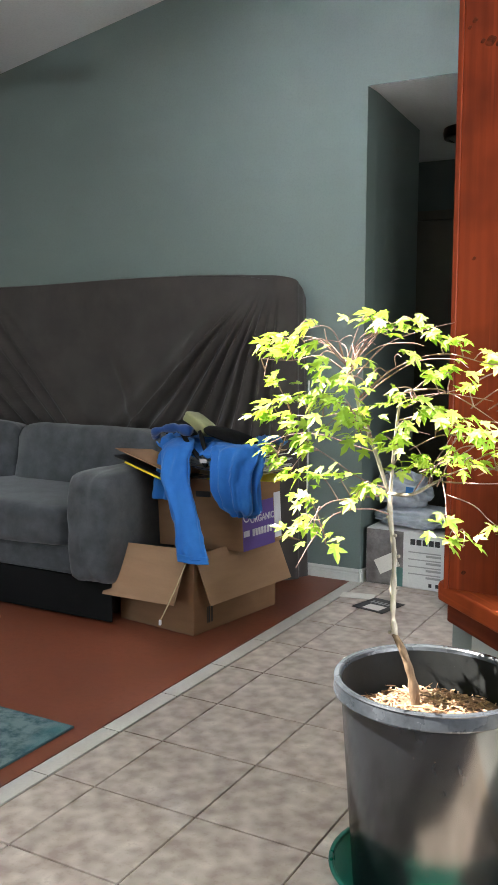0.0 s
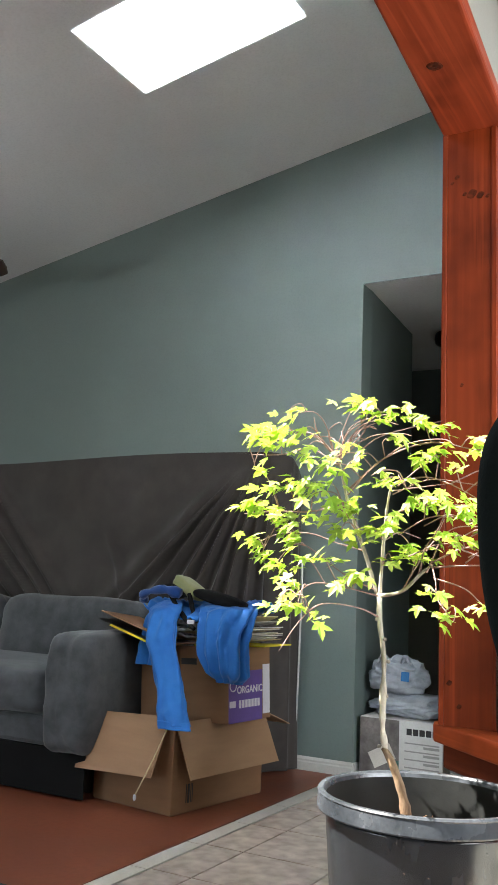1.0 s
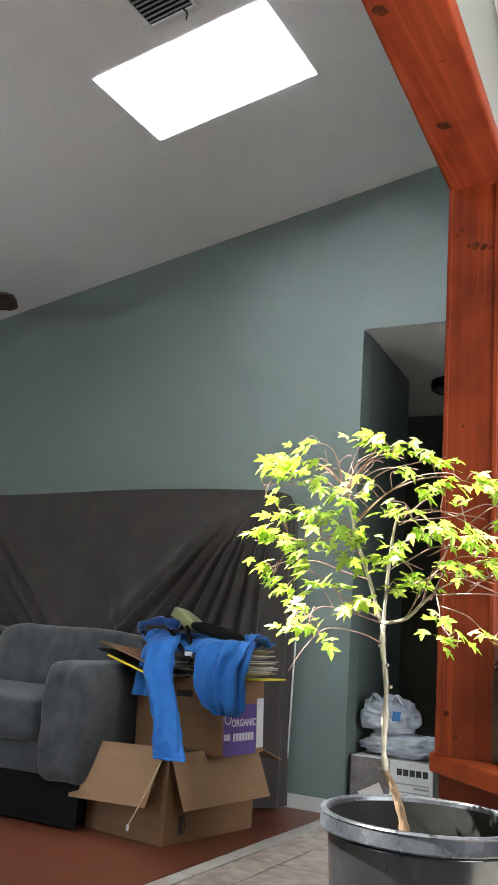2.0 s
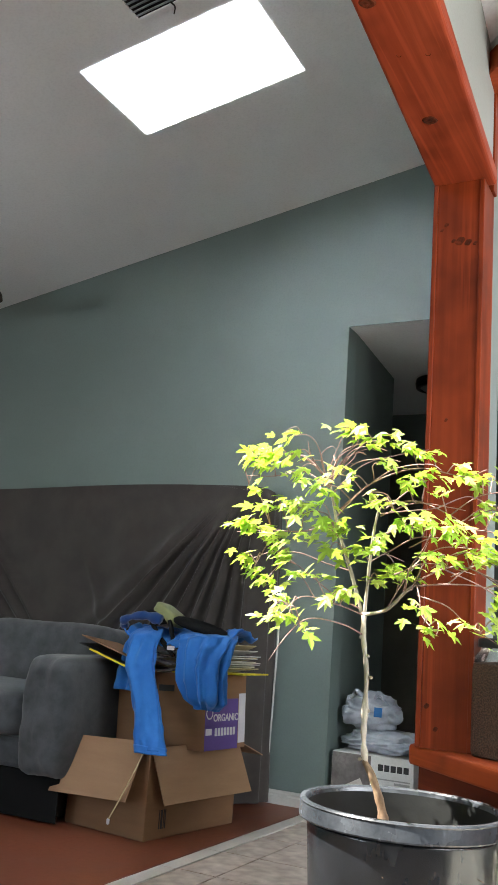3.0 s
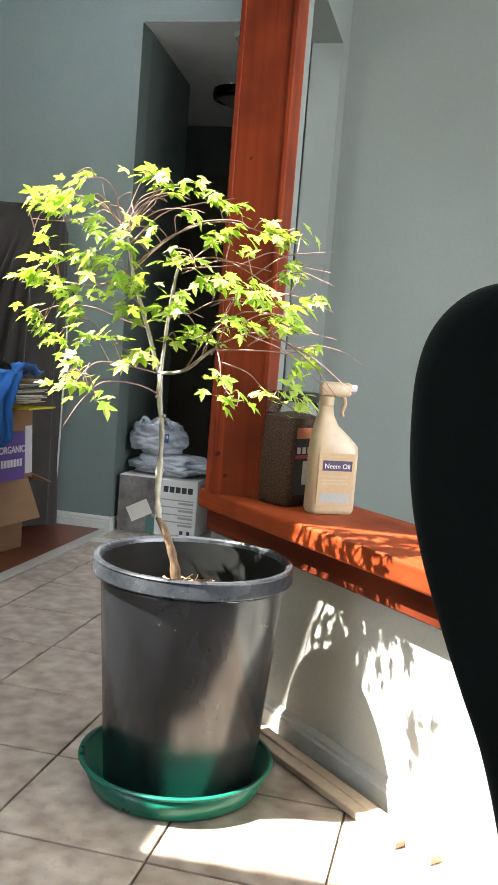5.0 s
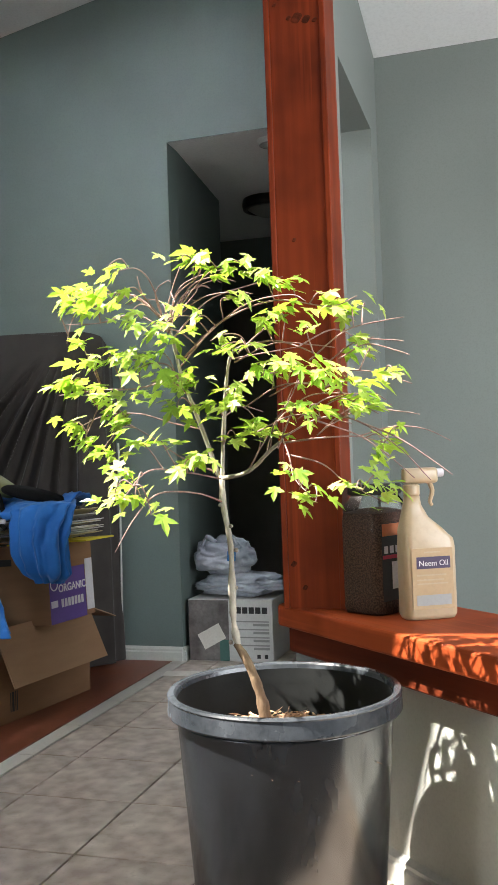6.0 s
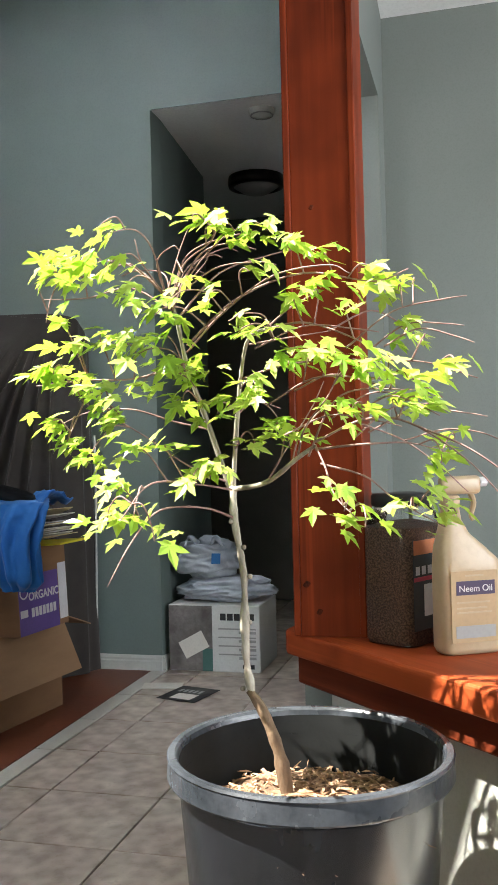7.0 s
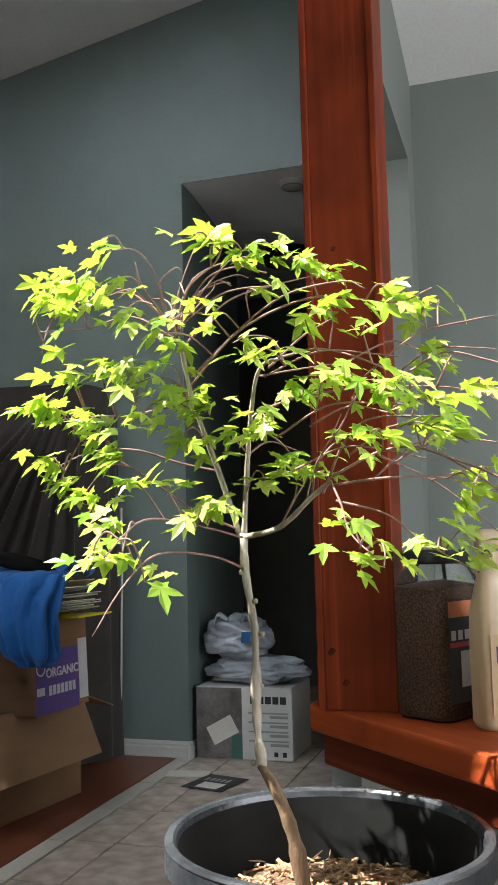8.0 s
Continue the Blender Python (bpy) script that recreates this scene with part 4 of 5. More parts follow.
def build_jug():
    m = Matrix.Translation((1.186, 2.588, 0.5562)) @ Matrix.Rotation(radians(29), 4, "Z")
    j = thing("spray_bottle", "translucent cream spray bottle with a white trigger", "spray bottle", at=m)
    w, d = 0.118, 0.062
    secs = [(0.0, 0.93, 0.9, 0), (0.010, 1.0, 1.0, 0), (0.150, 1.0, 1.0, 0), (0.168, 0.97, 0.97, -0.001), (0.190, 0.78, 0.85, -0.012), (0.215, 0.50, 0.68, -0.024), (0.240, 0.33, 0.50, -0.028), (0.262, 0.27, 0.46, -0.028)]
    part("body", loft([([(x + off, y) for x, y in rounded_rect(w * a, d * b, min(0.018, w * a / 2.4, d * b / 2.4))], z) for z, a, b, off in secs]), JUG_PLASTIC, j, smooth=True)
    part("collar", moved(lathe([(0.017, 0.262), (0.018, 0.266), (0.018, 0.282), (0.015, 0.285)], 24, True), Matrix.Translation((-0.028, 0, 0))), JUG_PLASTIC, j)
    head = part("trigger_head", box(-0.048, 0.032, -0.011, 0.011, 0.286, 0.320, 0.008, 3), JUG_PLASTIC, j, smooth=True)
    part("nozzle", moved(lathe([(0.009, 0.0), (0.009, 0.014), (0.004, 0.016)], 14, True), Matrix.Translation((0.031, 0, 0.308)) @ Matrix.Rotation(radians(90), 4, "Y")), PRINT_WHITE, head)
    part("trigger", tube([(0.012, 0, 0.292), (0.020, 0, 0.270), (0.014, 0, 0.248), (0.018, 0, 0.238)], 0.006, 0.004, 8, 4), JUG_PLASTIC, head)
    y = -d / 2
    label = part("label", box(-0.046, 0.046, y - 0.0012, y - 0.0001, 0.022, 0.150), CREAM, j, "cream paper label")
    part("title_band", box(-0.036, 0.040, y - 0.0018, y - 0.0012, 0.107, 0.132), DEEP_PURPLE, label, "dark purple title band")
    part("lettering", moved(text_mesh("Neem Oil", 0.0165, 0.0003), Matrix.Translation((0.002, y - 0.0021, 0.118)) @ Matrix.Rotation(radians(90), 4, "X")), PRINT_WHITE, label)
    for k, (z, a, b) in enumerate(((0.092, -0.036, 0.03), (0.082, -0.036, 0.024), (0.074, -0.036, 0.033), (0.140, -0.018, 0.018))):
        part("printed_bar", box(a, b, y - 0.0018, y - 0.0012, z, z + 0.003), plain("tan_print", (0.42, 0.32, 0.2), 0.6), label)
    part("grey_band", box(-0.038, 0.040, y - 0.0018, y - 0.0012, 0.030, 0.052), PRINT_GREY, label)


build_jug()

# ---- chair beside the camera's way ----
def build_chair():
    c = thing("upholstered_chair", "dark green upholstered chair with a rounded high back", "chair")
    n = 44
    out = []
    for z, hw in ((0.46, 0.15), (0.55, 0.17), (0.63, 0.185), (0.71, 0.20), (0.76, 0.212), (0.80, 0.224), (0.84, 0.241), (0.88, 0.256), (0.91, 0.263), (0.94, 0.2652), (0.958, 0.2645), (0.972, 0.261), (0.983, 0.254), (0.991, 0.244), (0.995, 0.231), (0.997, 0.214), (0.997, 0.185), (0.994, 0.14)):
        out.append((hw * 0.9, 0.151 + (z - 0.88) * 0.88))
    out = [(p.x, p.y) for p in spline([(x, z, 0) for x, z in out + [(0.055, 0.249)]], 4)]
    out = out + [(-x, z) for x, z in out[::-1]]
    n = len(out)
    bm = bmesh.new()
    rings = []
    for y, k in ((-0.034, 0.80), (-0.030, 0.92), (-0.012, 1.0), (0.012, 1.0), (0.030, 0.93), (0.036, 0.82)):
        rings.append([bm.verts.new((1.690 + x * (0.86 + 0.14 * k), 0.755 + y + 0.20 * x * x, 0.712 + z * (0.90 + 0.10 * k))) for x, z in out])
    for a, b in zip(rings, rings[1:]):
        for i in range(n):
            bm.faces.new((a[i], a[(i + 1) % n], b[(i + 1) % n], b[i]))
    bm.faces.new(rings[0][::-1])
    bm.faces.new(rings[-1])
    part("backrest", bm, CHAIR, c, smooth=True)
    part("seat", cushion(1.735, 1.06, 0.45, 0.36, 0.46, 0.10, 5, 12, 0, 12), CHAIR, c, smooth=True)
    for x in (1.60, 1.86):
        part("back_support", tube([(x + (0.05 if x < 1.65 else -0.05), 0.77, 0.57), (x + (0.02 if x < 1.65 else -0.02), 0.81, 0.44)], 0.016, 0.016, 10, 3), WOOD_LEG, c)
        for y in (0.87, 1.26):
            part("leg", tube([(x, y, 0.42), (x, y, 0.02), (x, y, 0.0)], 0.02, 0.014, 10, 3), WOOD_LEG, c)


build_chair()

# ---- pot and tree ----
PC = Vector((0.966, 2.195, 0))
pot = thing("nursery_pot", "large black plastic nursery pot with scuffed rim", "plant pot", at=Matrix.Translation((PC.x, PC.y, 0.016)))
part("body", lathe([(0.001, 0.006), (0.150, 0.0), (0.160, 0.006), (0.192, 0.435), (0.193, 0.440), (0.1885, 0.440)], 96), POT, pot, smooth=True)
part("inner_wall", lathe([(0.1912, 0.4695), (0.180, 0.34), (0.155, 0.012), (0.001, 0.012)], 96), POT_IN, pot, "dull black inside", smooth=True)
part("rim", lathe([(0.1915, 0.449), (0.2075, 0.445), (0.2090, 0.448), (0.2072, 0.474), (0.2088, 0.477), (0.2065, 0.4805), (0.1975, 0.4805), (0.1940, 0.477), (0.1915, 0.468)], 96), RIM, pot, "grey scuffed flat rim")
saucer = thing("saucer", "green plastic plant saucer on the floor tiles", "saucer", at=Matrix.Translation((PC.x - 0.01, PC.y + 0.01, 0.001)))
part("dish", lathe([(0.001, 0.0), (0.175, 0.0), (0.182, 0.004), (0.2028, 0.0555), (0.1985, 0.0555), (0.178, 0.010), (0.001, 0.012)], 80), SAUCER, saucer, smooth=True)
part("rim", lathe([(0.1985, 0.056), (0.207, 0.056), (0.2095, 0.059), (0.2085, 0.0625), (0.2005, 0.063), (0.1985, 0.060), (0.1985, 0.056)], 80), SAUCER, saucer, smooth=True)


def soil(u, v):
    r, a = 0.183 * u, v * 2 * math.pi
    x, y = r * math.cos(a), r * math.sin(a)
    return Vector((PC.x + x, PC.y + y, 0.395 + 0.02 * (1 - u) + 0.010 * noise.noise(Vector((x * 22, y * 22, 1)))))


mulch = thing("mulch", "pale bark mulch filling the pot", "mulch")
part("bed", sheet_mesh(soil, 14, 48), SOIL, mulch, smooth=True)
rng = random.Random(11)
chips = bmesh.new()
for k in range(900):
    a, r = rng.random() * 2 * math.pi, 0.178 * math.sqrt(rng.random())
    p = soil(r / 0.183, a / (2 * math.pi)) + Vector((0, 0, 0.002 + 0.006 * rng.random()))
    ln, w = rng.uniform(0.008, 0.035), rng.uniform(0.002, 0.007)
    if rng.random() < 0.3:
        w, ln = 0.0016, ln * 1.7
    m = Matrix.Translation(p) @ Euler((rng.uniform(-0.5, 0.5), rng.uniform(-0.5, 0.5), rng.random() * 6.3)).to_matrix().to_4x4()
    vs = [chips.verts.new(m @ Vector(q)) for q in ((-ln / 2, -w / 2, 0), (ln / 2, -w / 3, 0), (ln / 2, w / 3, 0), (-ln / 2, w / 2, 0), (0, 0, 0.003))]
    for f in ((0, 1, 4), (1, 2, 4), (2, 3, 4), (3, 0, 4), (3, 2, 1, 0)):
        chips.faces.new([vs[i] for i in f])
chip_mat = surface("bark_chips", (0.24, 0.13, 0.07), (0.50, 0.33, 0.20), 0.9, 60, 160, 0.4)
tagged(part("chip_litter", chips, chip_mat, mulch), kind="stuff")

tree = thing("potted_maple", "young potted tree with arching twigs and bright lobed leaves", "tree", at=Matrix.Translation((0.93, 2.22, 0.40)))
T0 = Matrix.Translation((-0.93, -2.22, -0.40))
LEAVES = []                                            # places that carry leaves: (point, way, size, count, spread)


LIMB_POINTS = []


def limb(name, pts, r0, r1, mat, knobs=0.25, sides=7):
    LIMB_POINTS.extend(spline(pts, 5)[2:])
    return part(name, moved(tube(pts, r0, r1, sides, 6, knobs), T0), mat, tree, smooth=True)


def cluster(x, y, z, count, spread=0.030, size=0.034):
    LEAVES.append((Vector((x, y, z)).lerp(Vector((1.35, 0.70, 0.87)), 0.03), count, spread, size)) 


limb("trunk", [(0.928, 2.22, 0.395), (0.915, 2.22, 0.47), (0.893, 2.22, 0.53), (0.868, 2.23, 0.563)], 0.0102, 0.0074, BARK_OLD, 0.45, 14)
limb("trunk", [(0.872, 2.229, 0.556), (0.864, 2.232, 0.60), (0.860, 2.24, 0.66), (0.857, 2.25, 0.74), (0.842, 2.26, 0.82), (0.837, 2.27, 0.875)], 0.0066, 0.0056, BARK, 0.5, 14)
for z, dx in ((0.62, -0.008), (0.665, 0.009), (0.70, -0.008), (0.735, 0.010), (0.78, 0.009), (0.82, -0.009), (0.565, -0.010), (0.575, 0.008)):
    x = 0.862 - 0.02 * max(0, z - 0.74) / 0.08
    bm = cushion(x + dx * 0.55, 2.236 + 0.1 * (z - 0.6), z, 0.008, 0.009, 0.008, 2.5, 3)
    part("bud_scar", moved(bm, T0), BARK, tree, smooth=True)
limb("leader", [(0.833, 2.27, 0.87), (0.81, 2.25, 0.96), (0.79, 2.2, 1.06), (0.788, 2.16, 1.13), (0.78, 2.14, 1.17)], 0.0048, 0.0024, BARK)
limb("leader", [(0.838, 2.27, 0.87), (0.850, 2.25, 0.95), (0.868, 2.22, 1.04), (0.888, 2.2, 1.10), (0.93, 2.18, 1.11)], 0.0046, 0.0022, BARK)
limb("branch", [(0.838, 2.27, 0.87), (0.905, 2.22, 0.882), (0.968, 2.15, 0.918), (1.0, 2.12, 0.935)], 0.0042, 0.0028, BARK)
TW = lambda pts, r=0.0026: limb("twig", pts, r * 0.66, 0.0008, TWIG, 0.2, 6)
TW([(0.78, 2.14, 1.16), (0.775, 2.1, 1.22), (0.765, 2.06, 1.24), (0.738, 2.03, 1.232)])
TW([(0.78, 2.14, 1.16), (0.74, 2.14, 1.197), (0.70, 2.14, 1.218), (0.62, 2.14, 1.215)])
TW([(0.785, 2.15, 1.14), (0.72, 2.15, 1.178), (0.65, 2.15, 1.168), (0.575, 2.15, 1.17)])
TW([(0.78, 2.14, 1.16), (0.80, 2.14, 1.22), (0.818, 2.14, 1.262)])
TW([(0.785, 2.15, 1.14), (0.825, 2.15, 1.215), (0.87, 2.16, 1.235), (0.91, 2.17, 1.225)])
TW([(0.79, 2.16, 1.13), (0.843, 2.2, 1.20), (0.905, 2.25, 1.232), (0.97, 2.28, 1.25)], 0.003)
TW([(0.785, 2.15, 1.15), (0.76, 2.10, 1.20), (0.752, 2.09, 1.235)])
TW([(0.785, 2.15, 1.15), (0.815, 2.12, 1.20), (0.862, 2.10, 1.225), (0.88, 2.08, 1.25)])
TW([(0.93, 2.18, 1.11), (0.98, 2.16, 1.112), (1.04, 2.14, 1.09), (1.12, 2.12, 1.045)], 0.003)
TW([(0.80, 2.17, 1.09), (0.88, 2.17, 1.155), (0.98, 2.17, 1.185), (1.08, 2.165, 1.165), (1.13, 2.16, 1.178)], 0.0032)
TW([(0.80, 2.17, 1.08), (0.87, 2.13, 1.13), (0.95, 2.10, 1.17), (1.03, 2.08, 1.175), (1.06, 2.07, 1.16)], 0.003)
TW([(0.90, 2.2, 1.10), (0.95, 2.2, 1.14), (0.99, 2.2, 1.16)])
TW([(0.79, 2.2, 1.065), (0.71, 2.18, 1.045), (0.64, 2.17, 1.045), (0.55, 2.17, 1.04)], 0.0032)
TW([(0.81, 2.25, 0.965), (0.75, 2.24, 0.98), (0.69, 2.22, 1.0), (0.62, 2.21, 0.998), (0.555, 2.2, 0.97)], 0.003)
TW([(0.833, 2.27, 0.88), (0.78, 2.22, 0.91), (0.72, 2.18, 0.96), (0.64, 2.15, 1.01)], 0.003)
TW([(0.838, 2.26, 0.87), (0.83, 2.1, 0.885), (0.81, 1.98, 0.89), (0.805, 1.89, 0.85)], 0.003)
TW([(0.842, 2.26, 0.825), (0.812, 2.2, 0.845), (0.785, 2.08, 0.85), (0.775, 2.0, 0.815), (0.76, 1.95, 0.762)], 0.0032)
TW([(1.0, 2.12, 0.935), (1.02, 2.08, 0.905), (1.04, 2.03, 0.87), (1.075, 2.0, 0.84)])
TW([(1.0, 2.12, 0.93), (1.07, 2.1, 0.935), (1.13, 2.12, 0.935), (1.18, 2.14, 0.92)], 0.003)
TW([(1.01, 2.1, 0.91), (1.07, 2.1, 0.892), (1.11, 2.1, 0.86), (1.17, 2.15, 0.82)])
TW([(1.0, 2.12, 0.94), (1.07, 2.1, 0.968), (1.13, 2.08, 0.962), (1.2, 2.08, 0.915), (1.25, 2.08, 0.86)], 0.003)
TW([(0.99, 2.12, 0.92), (1.02, 2.12, 0.985), (1.06, 2.1, 1.008), (1.14, 2.1, 1.005)], 0.003)
TW([(0.868, 2.22, 1.04), (0.95, 2.2, 1.058), (1.05, 2.16, 1.055), (1.15, 2.14, 1.045), (1.22, 2.14, 1.02)], 0.0032)
TW([(1.0, 2.25, 1.11), (1.06, 2.3, 1.145), (1.11, 2.32, 1.122), (1.13, 2.33, 1.13)])
TW([(0.888, 2.2, 1.09), (0.95, 2.22, 1.10), (1.0, 2.25, 1.11)])
TW([(1.06, 2.12, 0.965), (1.11, 2.25, 0.94), (1.16, 2.28, 0.90), (1.20, 2.30, 0.86)])
TW([(1.11, 2.25, 0.94), (1.17, 2.265, 0.955), (1.225, 2.27, 0.948), (1.27, 2.275, 0.925)], 0.0024)
TW([(1.13, 2.08, 0.962), (1.20, 2.07, 0.93), (1.25, 2.065, 0.895), (1.285, 2.06, 0.868)], 0.0024)
TW([(0.85, 2.25, 0.985), (0.87, 2.3, 1.01), (0.90, 2.35, 1.0)])
TW([(0.79, 2.2, 1.055), (0.81, 2.13, 1.045), (0.835, 2.1, 1.02)])
TW([(0.64, 2.15, 1.01), (0.635, 2.12, 0.97), (0.63, 2.10, 0.94)], 0.002)
TW([(0.62, 2.14, 1.215), (0.60, 2.13, 1.17), (0.595, 2.12, 1.13)], 0.002)
TW([(0.968, 2.15, 0.918), (0.99, 2.1, 0.96), (1.03, 2.06, 1.0), (1.05, 2.05, 1.04)], 0.0026)
TW([(0.905, 2.22, 0.882), (0.94, 2.2, 0.93), (0.98, 2.2, 0.99), (1.0, 2.2, 1.03)], 0.0026)
TW([(0.81, 2.22, 1.0), (0.77, 2.28, 1.04), (0.74, 2.33, 1.05)], 0.0026)

rng = random.Random(21)
for k in range(11):
    a, rise = rng.uniform(0, 6.28), rng.uniform(0.05, 0.10)
    q = Vector((0.783, 2.15, 1.13 + 0.03 * rng.random()))
    reach = rng.uniform(0.05, 0.13)
    e = q + Vector((math.cos(a) * reach, math.sin(a) * reach * 0.9, rise))
    bend = Vector((rng.uniform(-0.02, 0.02), rng.uniform(-0.02, 0.02), 0.02))
    TW([q, (q + e) / 2 + bend, e, e + Vector((math.cos(a) * 0.03, 0.0, -0.006))], 0.0022)
for k in range(12):
    q = Vector((0.90 + 0.2 * rng.random(), 2.08 + 0.15 * rng.random(), 0.94 + 0.15 * rng.random()))
    w = Vector((rng.uniform(0.06, 0.14), rng.uniform(-0.05, 0.05), rng.uniform(-0.01, 0.06)))
    TW([q, q + w * 0.5 + Vector((0, 0, 0.018)), q + w, q + w * 1.25 - Vector((0, 0, 0.012))], 0.0022)
cluster(0.702, 2.07, 1.247, 5)
cluster(0.662, 2.10, 1.213, 7)
cluster(0.592, 2.14, 1.218, 8)
cluster(0.705, 2.10, 1.201, 6)
cluster(0.573, 2.14, 1.182, 3)
cluster(0.628, 2.14, 1.199, 6)
cluster(0.714, 2.13, 1.166, 5)
cluster(0.771, 2.11, 1.129, 6)
cluster(0.804, 2.09, 1.148, 3)
cluster(0.828, 2.12, 1.263, 5)
cluster(0.862, 2.12, 1.249, 5)
cluster(0.881, 2.15, 1.251, 6)
cluster(0.920, 2.19, 1.256, 6)
cluster(0.966, 2.18, 1.230, 7)
cluster(0.997, 2.19, 1.214, 6)
cluster(0.859, 2.09, 1.140, 4)
cluster(0.886, 2.09, 1.111, 4)
cluster(0.997, 2.14, 1.153, 7)
cluster(0.970, 2.14, 1.149, 4)
cluster(1.048, 2.14, 1.127, 5)
cluster(1.080, 2.21, 1.180, 6)
cluster(1.128, 2.26, 1.179, 5)
cluster(1.103, 2.26, 1.167, 4)
cluster(1.143, 2.19, 1.085, 5)
cluster(1.112, 2.25, 1.110, 4)
cluster(0.939, 2.23, 1.063, 8)
cluster(0.998, 2.13, 1.059, 6)
cluster(1.027, 2.13, 1.064, 6)
cluster(1.058, 2.11, 1.038, 8)
cluster(1.087, 2.10, 1.044, 6)
cluster(1.125, 2.12, 1.024, 7)
cluster(1.143, 2.12, 0.993, 8)
cluster(1.114, 2.09, 0.987, 6)
cluster(1.185, 2.15, 1.032, 4)
cluster(0.619, 2.13, 1.128, 4)
cluster(0.626, 2.13, 1.092, 5)
cluster(0.682, 2.12, 1.097, 6)
cluster(0.705, 2.14, 1.090, 6)
cluster(0.733, 2.14, 1.079, 6)
cluster(0.780, 2.12, 1.097, 6)
cluster(0.563, 2.15, 1.049, 5)
cluster(0.589, 2.15, 1.056, 7)
cluster(0.623, 2.17, 1.042, 7)
cluster(0.658, 2.17, 1.023, 6)
cluster(0.736, 2.14, 1.031, 6)
cluster(0.766, 2.18, 1.060, 7)
cluster(0.796, 2.18, 1.050, 8)
cluster(0.822, 2.18, 1.037, 7)
cluster(0.786, 2.18, 1.006, 5)
cluster(0.825, 2.23, 0.991, 4)
cluster(0.888, 2.16, 1.003, 7)
cluster(0.890, 2.22, 1.020, 4)
cluster(0.575, 2.16, 0.975, 5)
cluster(0.605, 2.16, 0.950, 7)
cluster(0.647, 2.14, 0.920, 8)
cluster(0.679, 2.14, 0.977, 6)
cluster(0.753, 2.05, 0.938, 6)
cluster(0.691, 2.16, 0.992, 4)
cluster(0.787, 2.10, 0.939, 5)
cluster(0.825, 2.10, 0.897, 5)
cluster(0.836, 2.15, 0.906, 6)
cluster(0.734, 2.05, 0.883, 6)
cluster(0.752, 1.97, 0.850, 7)
cluster(0.788, 1.97, 0.849, 3)
cluster(0.888, 2.21, 0.941, 6)
cluster(0.935, 2.21, 0.956, 5)
cluster(0.978, 2.19, 0.945, 5)
cluster(0.920, 2.21, 0.971, 4)
cluster(1.033, 2.02, 0.880, 4)
cluster(1.050, 2.02, 0.853, 4)
cluster(1.076, 2.02, 0.833, 4)
cluster(1.124, 2.12, 0.848, 4)
cluster(1.154, 2.18, 0.863, 5)
cluster(1.182, 2.17, 0.838, 6)
cluster(1.164, 2.17, 0.908, 6)
cluster(1.180, 2.22, 0.940, 4)
cluster(0.816, 1.97, 0.820, 3)
cluster(0.815, 2.11, 1.186, 3)
cluster(0.904, 2.14, 1.188, 3)
cluster(1.051, 2.10, 0.982, 5)
cluster(1.002, 2.17, 0.976, 3)
cluster(0.887, 2.12, 1.094, 4)
cluster(0.945, 2.11, 1.097, 4)

# a fine arching shoot from the nearest wood to each spray of leaves
rng = random.Random(77)
wood = list(LIMB_POINTS)
axis_foot = Vector((0.84, 2.2, 0.95))
for p, count, spread, size in LEAVES:
    inner = [q for q in wood if (q - axis_foot).length < (p - axis_foot).length and (q - p).length > 0.035] or wood
    q = min(inner, key=lambda w: (w - p).length + 0.5 * max(0.0, w.z - p.z))
    lift = Vector((rng.uniform(-0.01, 0.01), rng.uniform(-0.012, 0.012), 0.012 + 0.10 * (p - q).length))
    TW([q, q * 0.6 + p * 0.4 + lift, q * 0.2 + p * 0.8 + lift * 0.7, p], 0.0021)


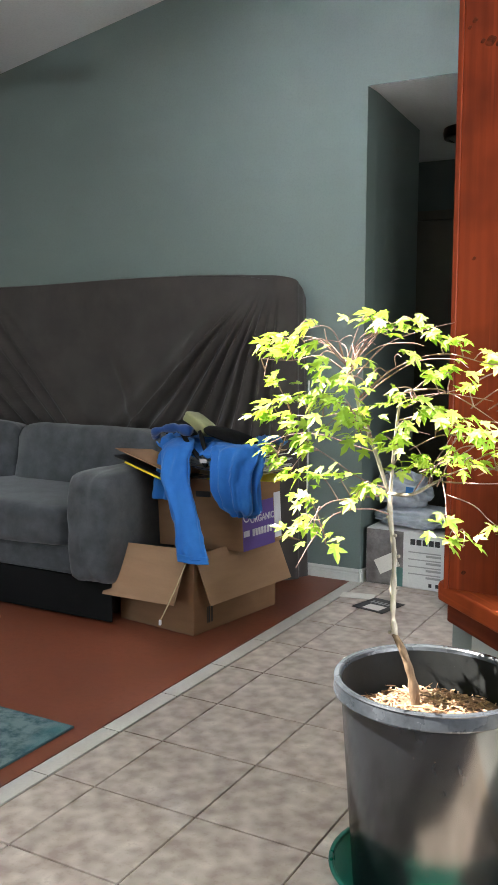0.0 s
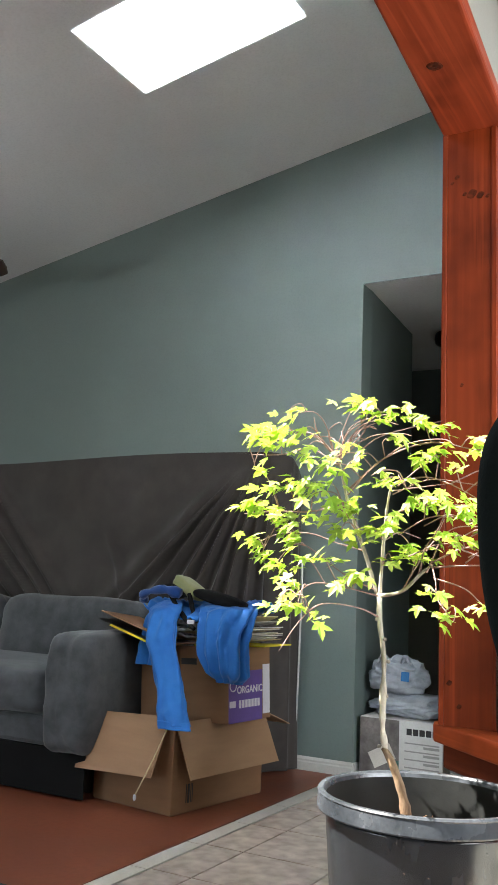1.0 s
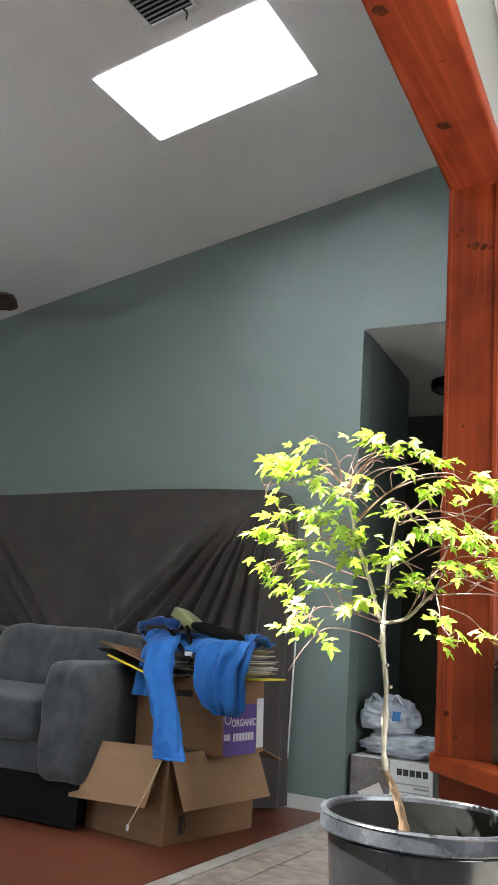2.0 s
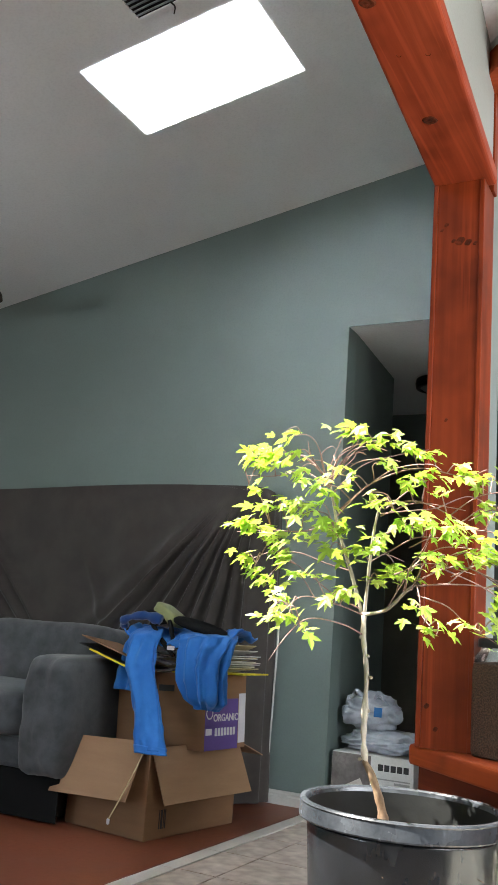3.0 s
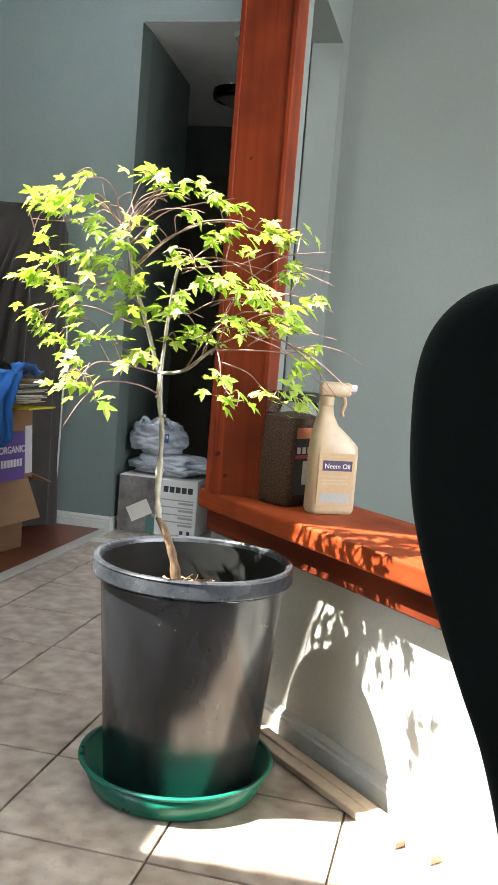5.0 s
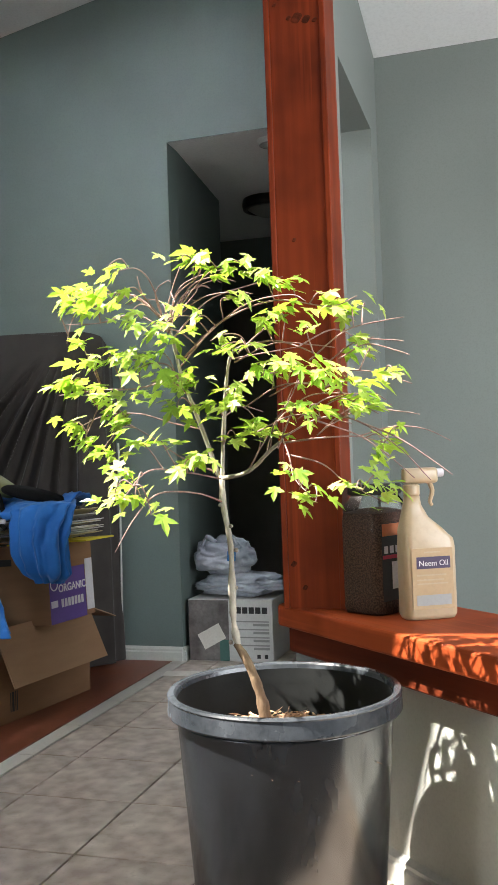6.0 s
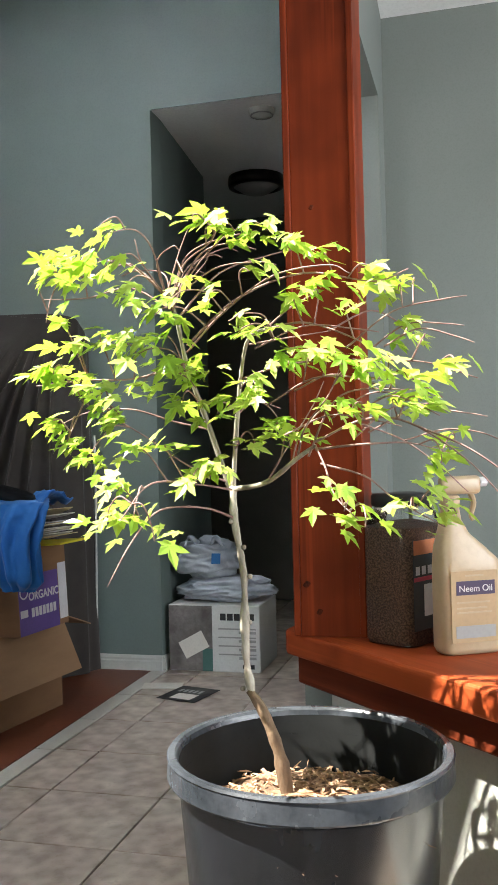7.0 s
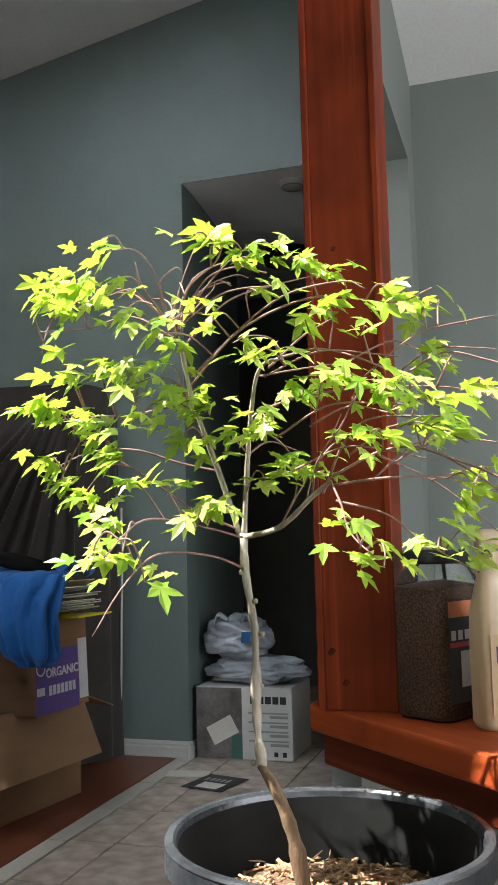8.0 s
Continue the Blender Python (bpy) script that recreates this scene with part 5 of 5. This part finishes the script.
def leaf_mesh(k):
    """A five-lobed leaf, folded on its midrib, tips drooping; the stalk end at the origin, length 1."""
    r = random.Random(50 + k)
    lobes = ((-118, 0.36), (-58, 0.62), (0, 0.80), (58, 0.62), (118, 0.36))
    rim = []
    for i, (a, ln) in enumerate(lobes):
        a = radians(a + r.uniform(-6, 6))
        ln *= r.uniform(0.9, 1.1)
        for da, f in ((-0.34, 0.60), (0, 1.0), (0.34, 0.60)):
            rim.append((a + da, ln * f))
        if i < 4:
            b = radians((lobes[i][0] + lobes[i + 1][0]) / 2)
            rim.append((b, 0.27))
    bm = bmesh.new()
    fold, droop = r.uniform(0.05, 0.25), r.uniform(0.05, 0.35)

    def put(a, d):
        x, y = d * math.sin(a), 0.28 + d * math.cos(a)
        return bm.verts.new((x, y, fold * abs(x) - droop * (d * d) + 0.05 * r.uniform(-1, 1) * d))

    mid = put(0, 0)
    stalk = bm.verts.new((0, 0, 0))
    ring = [put(a, d) for a, d in rim]
    for i in range(len(ring) - 1):
        bm.faces.new((mid, ring[i], ring[i + 1]))
    bm.faces.new((mid, ring[-1], stalk))
    bm.faces.new((mid, stalk, ring[0]))
    return finish(bm, "leaf", LEAF, False)


LEAF_MESHES = [leaf_mesh(k) for k in range(7)]
rng = random.Random(3)
crown_centre = Vector((0.88, 2.17, 1.0))
for p, count, spread, size in LEAVES:
    for k in range(round(count * 1.32)):
        off = Vector((rng.gauss(0, 1), rng.gauss(0, 1.5), rng.gauss(0, 0.6))) * spread * 0.52
        out = (p - crown_centre + off * 4)
        yaw = math.atan2(out.y, out.x) - math.pi / 2 + rng.uniform(-1.1, 1.1)
        m = Matrix.Translation(p + off) @ Euler((rng.uniform(-1.0, 0.25), rng.uniform(-0.6, 0.6), yaw)).to_matrix().to_4x4() @ Matrix.Scale(size * rng.uniform(0.66, 1.3), 4) @ Matrix.Translation((0, -0.5, 0.06))
        lf = new("leaf", LEAF_MESHES[rng.randrange(7)])
        lf.parent = tree
        lf.matrix_basis = T0 @ m

# ---- floor tiles and border strip: pieces last ----
PITCH, JOINT = 0.325, 0.0055
GX, GY = 0.028, 2.212


def tile_mesh(w, d, mat, h=0.006):
    bm = box(-w / 2, w / 2, -d / 2, d / 2, -h, 0, 0.001, 1)
    return finish(bm, "tile", mat)


full, part_tile = tile_mesh(PITCH - JOINT, PITCH - JOINT, TILE), tile_mesh(0.148 - JOINT, PITCH - JOINT, TILE)
rng = random.Random(8)
for j in range(-8, 13):
    y = GY + (j + 0.5) * PITCH
    t = new("tile", part_tile)
    t.parent, t.matrix_basis = base, Matrix.Translation((GX - 0.074 - 0.0, y, 0.0006 * rng.random()))
    for i in range(0, 9):
        t = new("tile", full)
        t.parent = base
        t.matrix_basis = Matrix.Translation((GX + (i + 0.5) * PITCH, y, 0.0007 * rng.random())) @ Matrix.Rotation(radians(90 * rng.randrange(4)) + 0, 4, "Z")
strip_mesh = tile_mesh(0.064, 0.325 - 0.003, STRIP, 0.007)
for j in range(-14, 8):
    t = new("border_tile", strip_mesh)
    t.parent, t.matrix_basis = base, Matrix.Translation((-0.1565, GY + (j + 0.45) * PITCH, 0.0022))
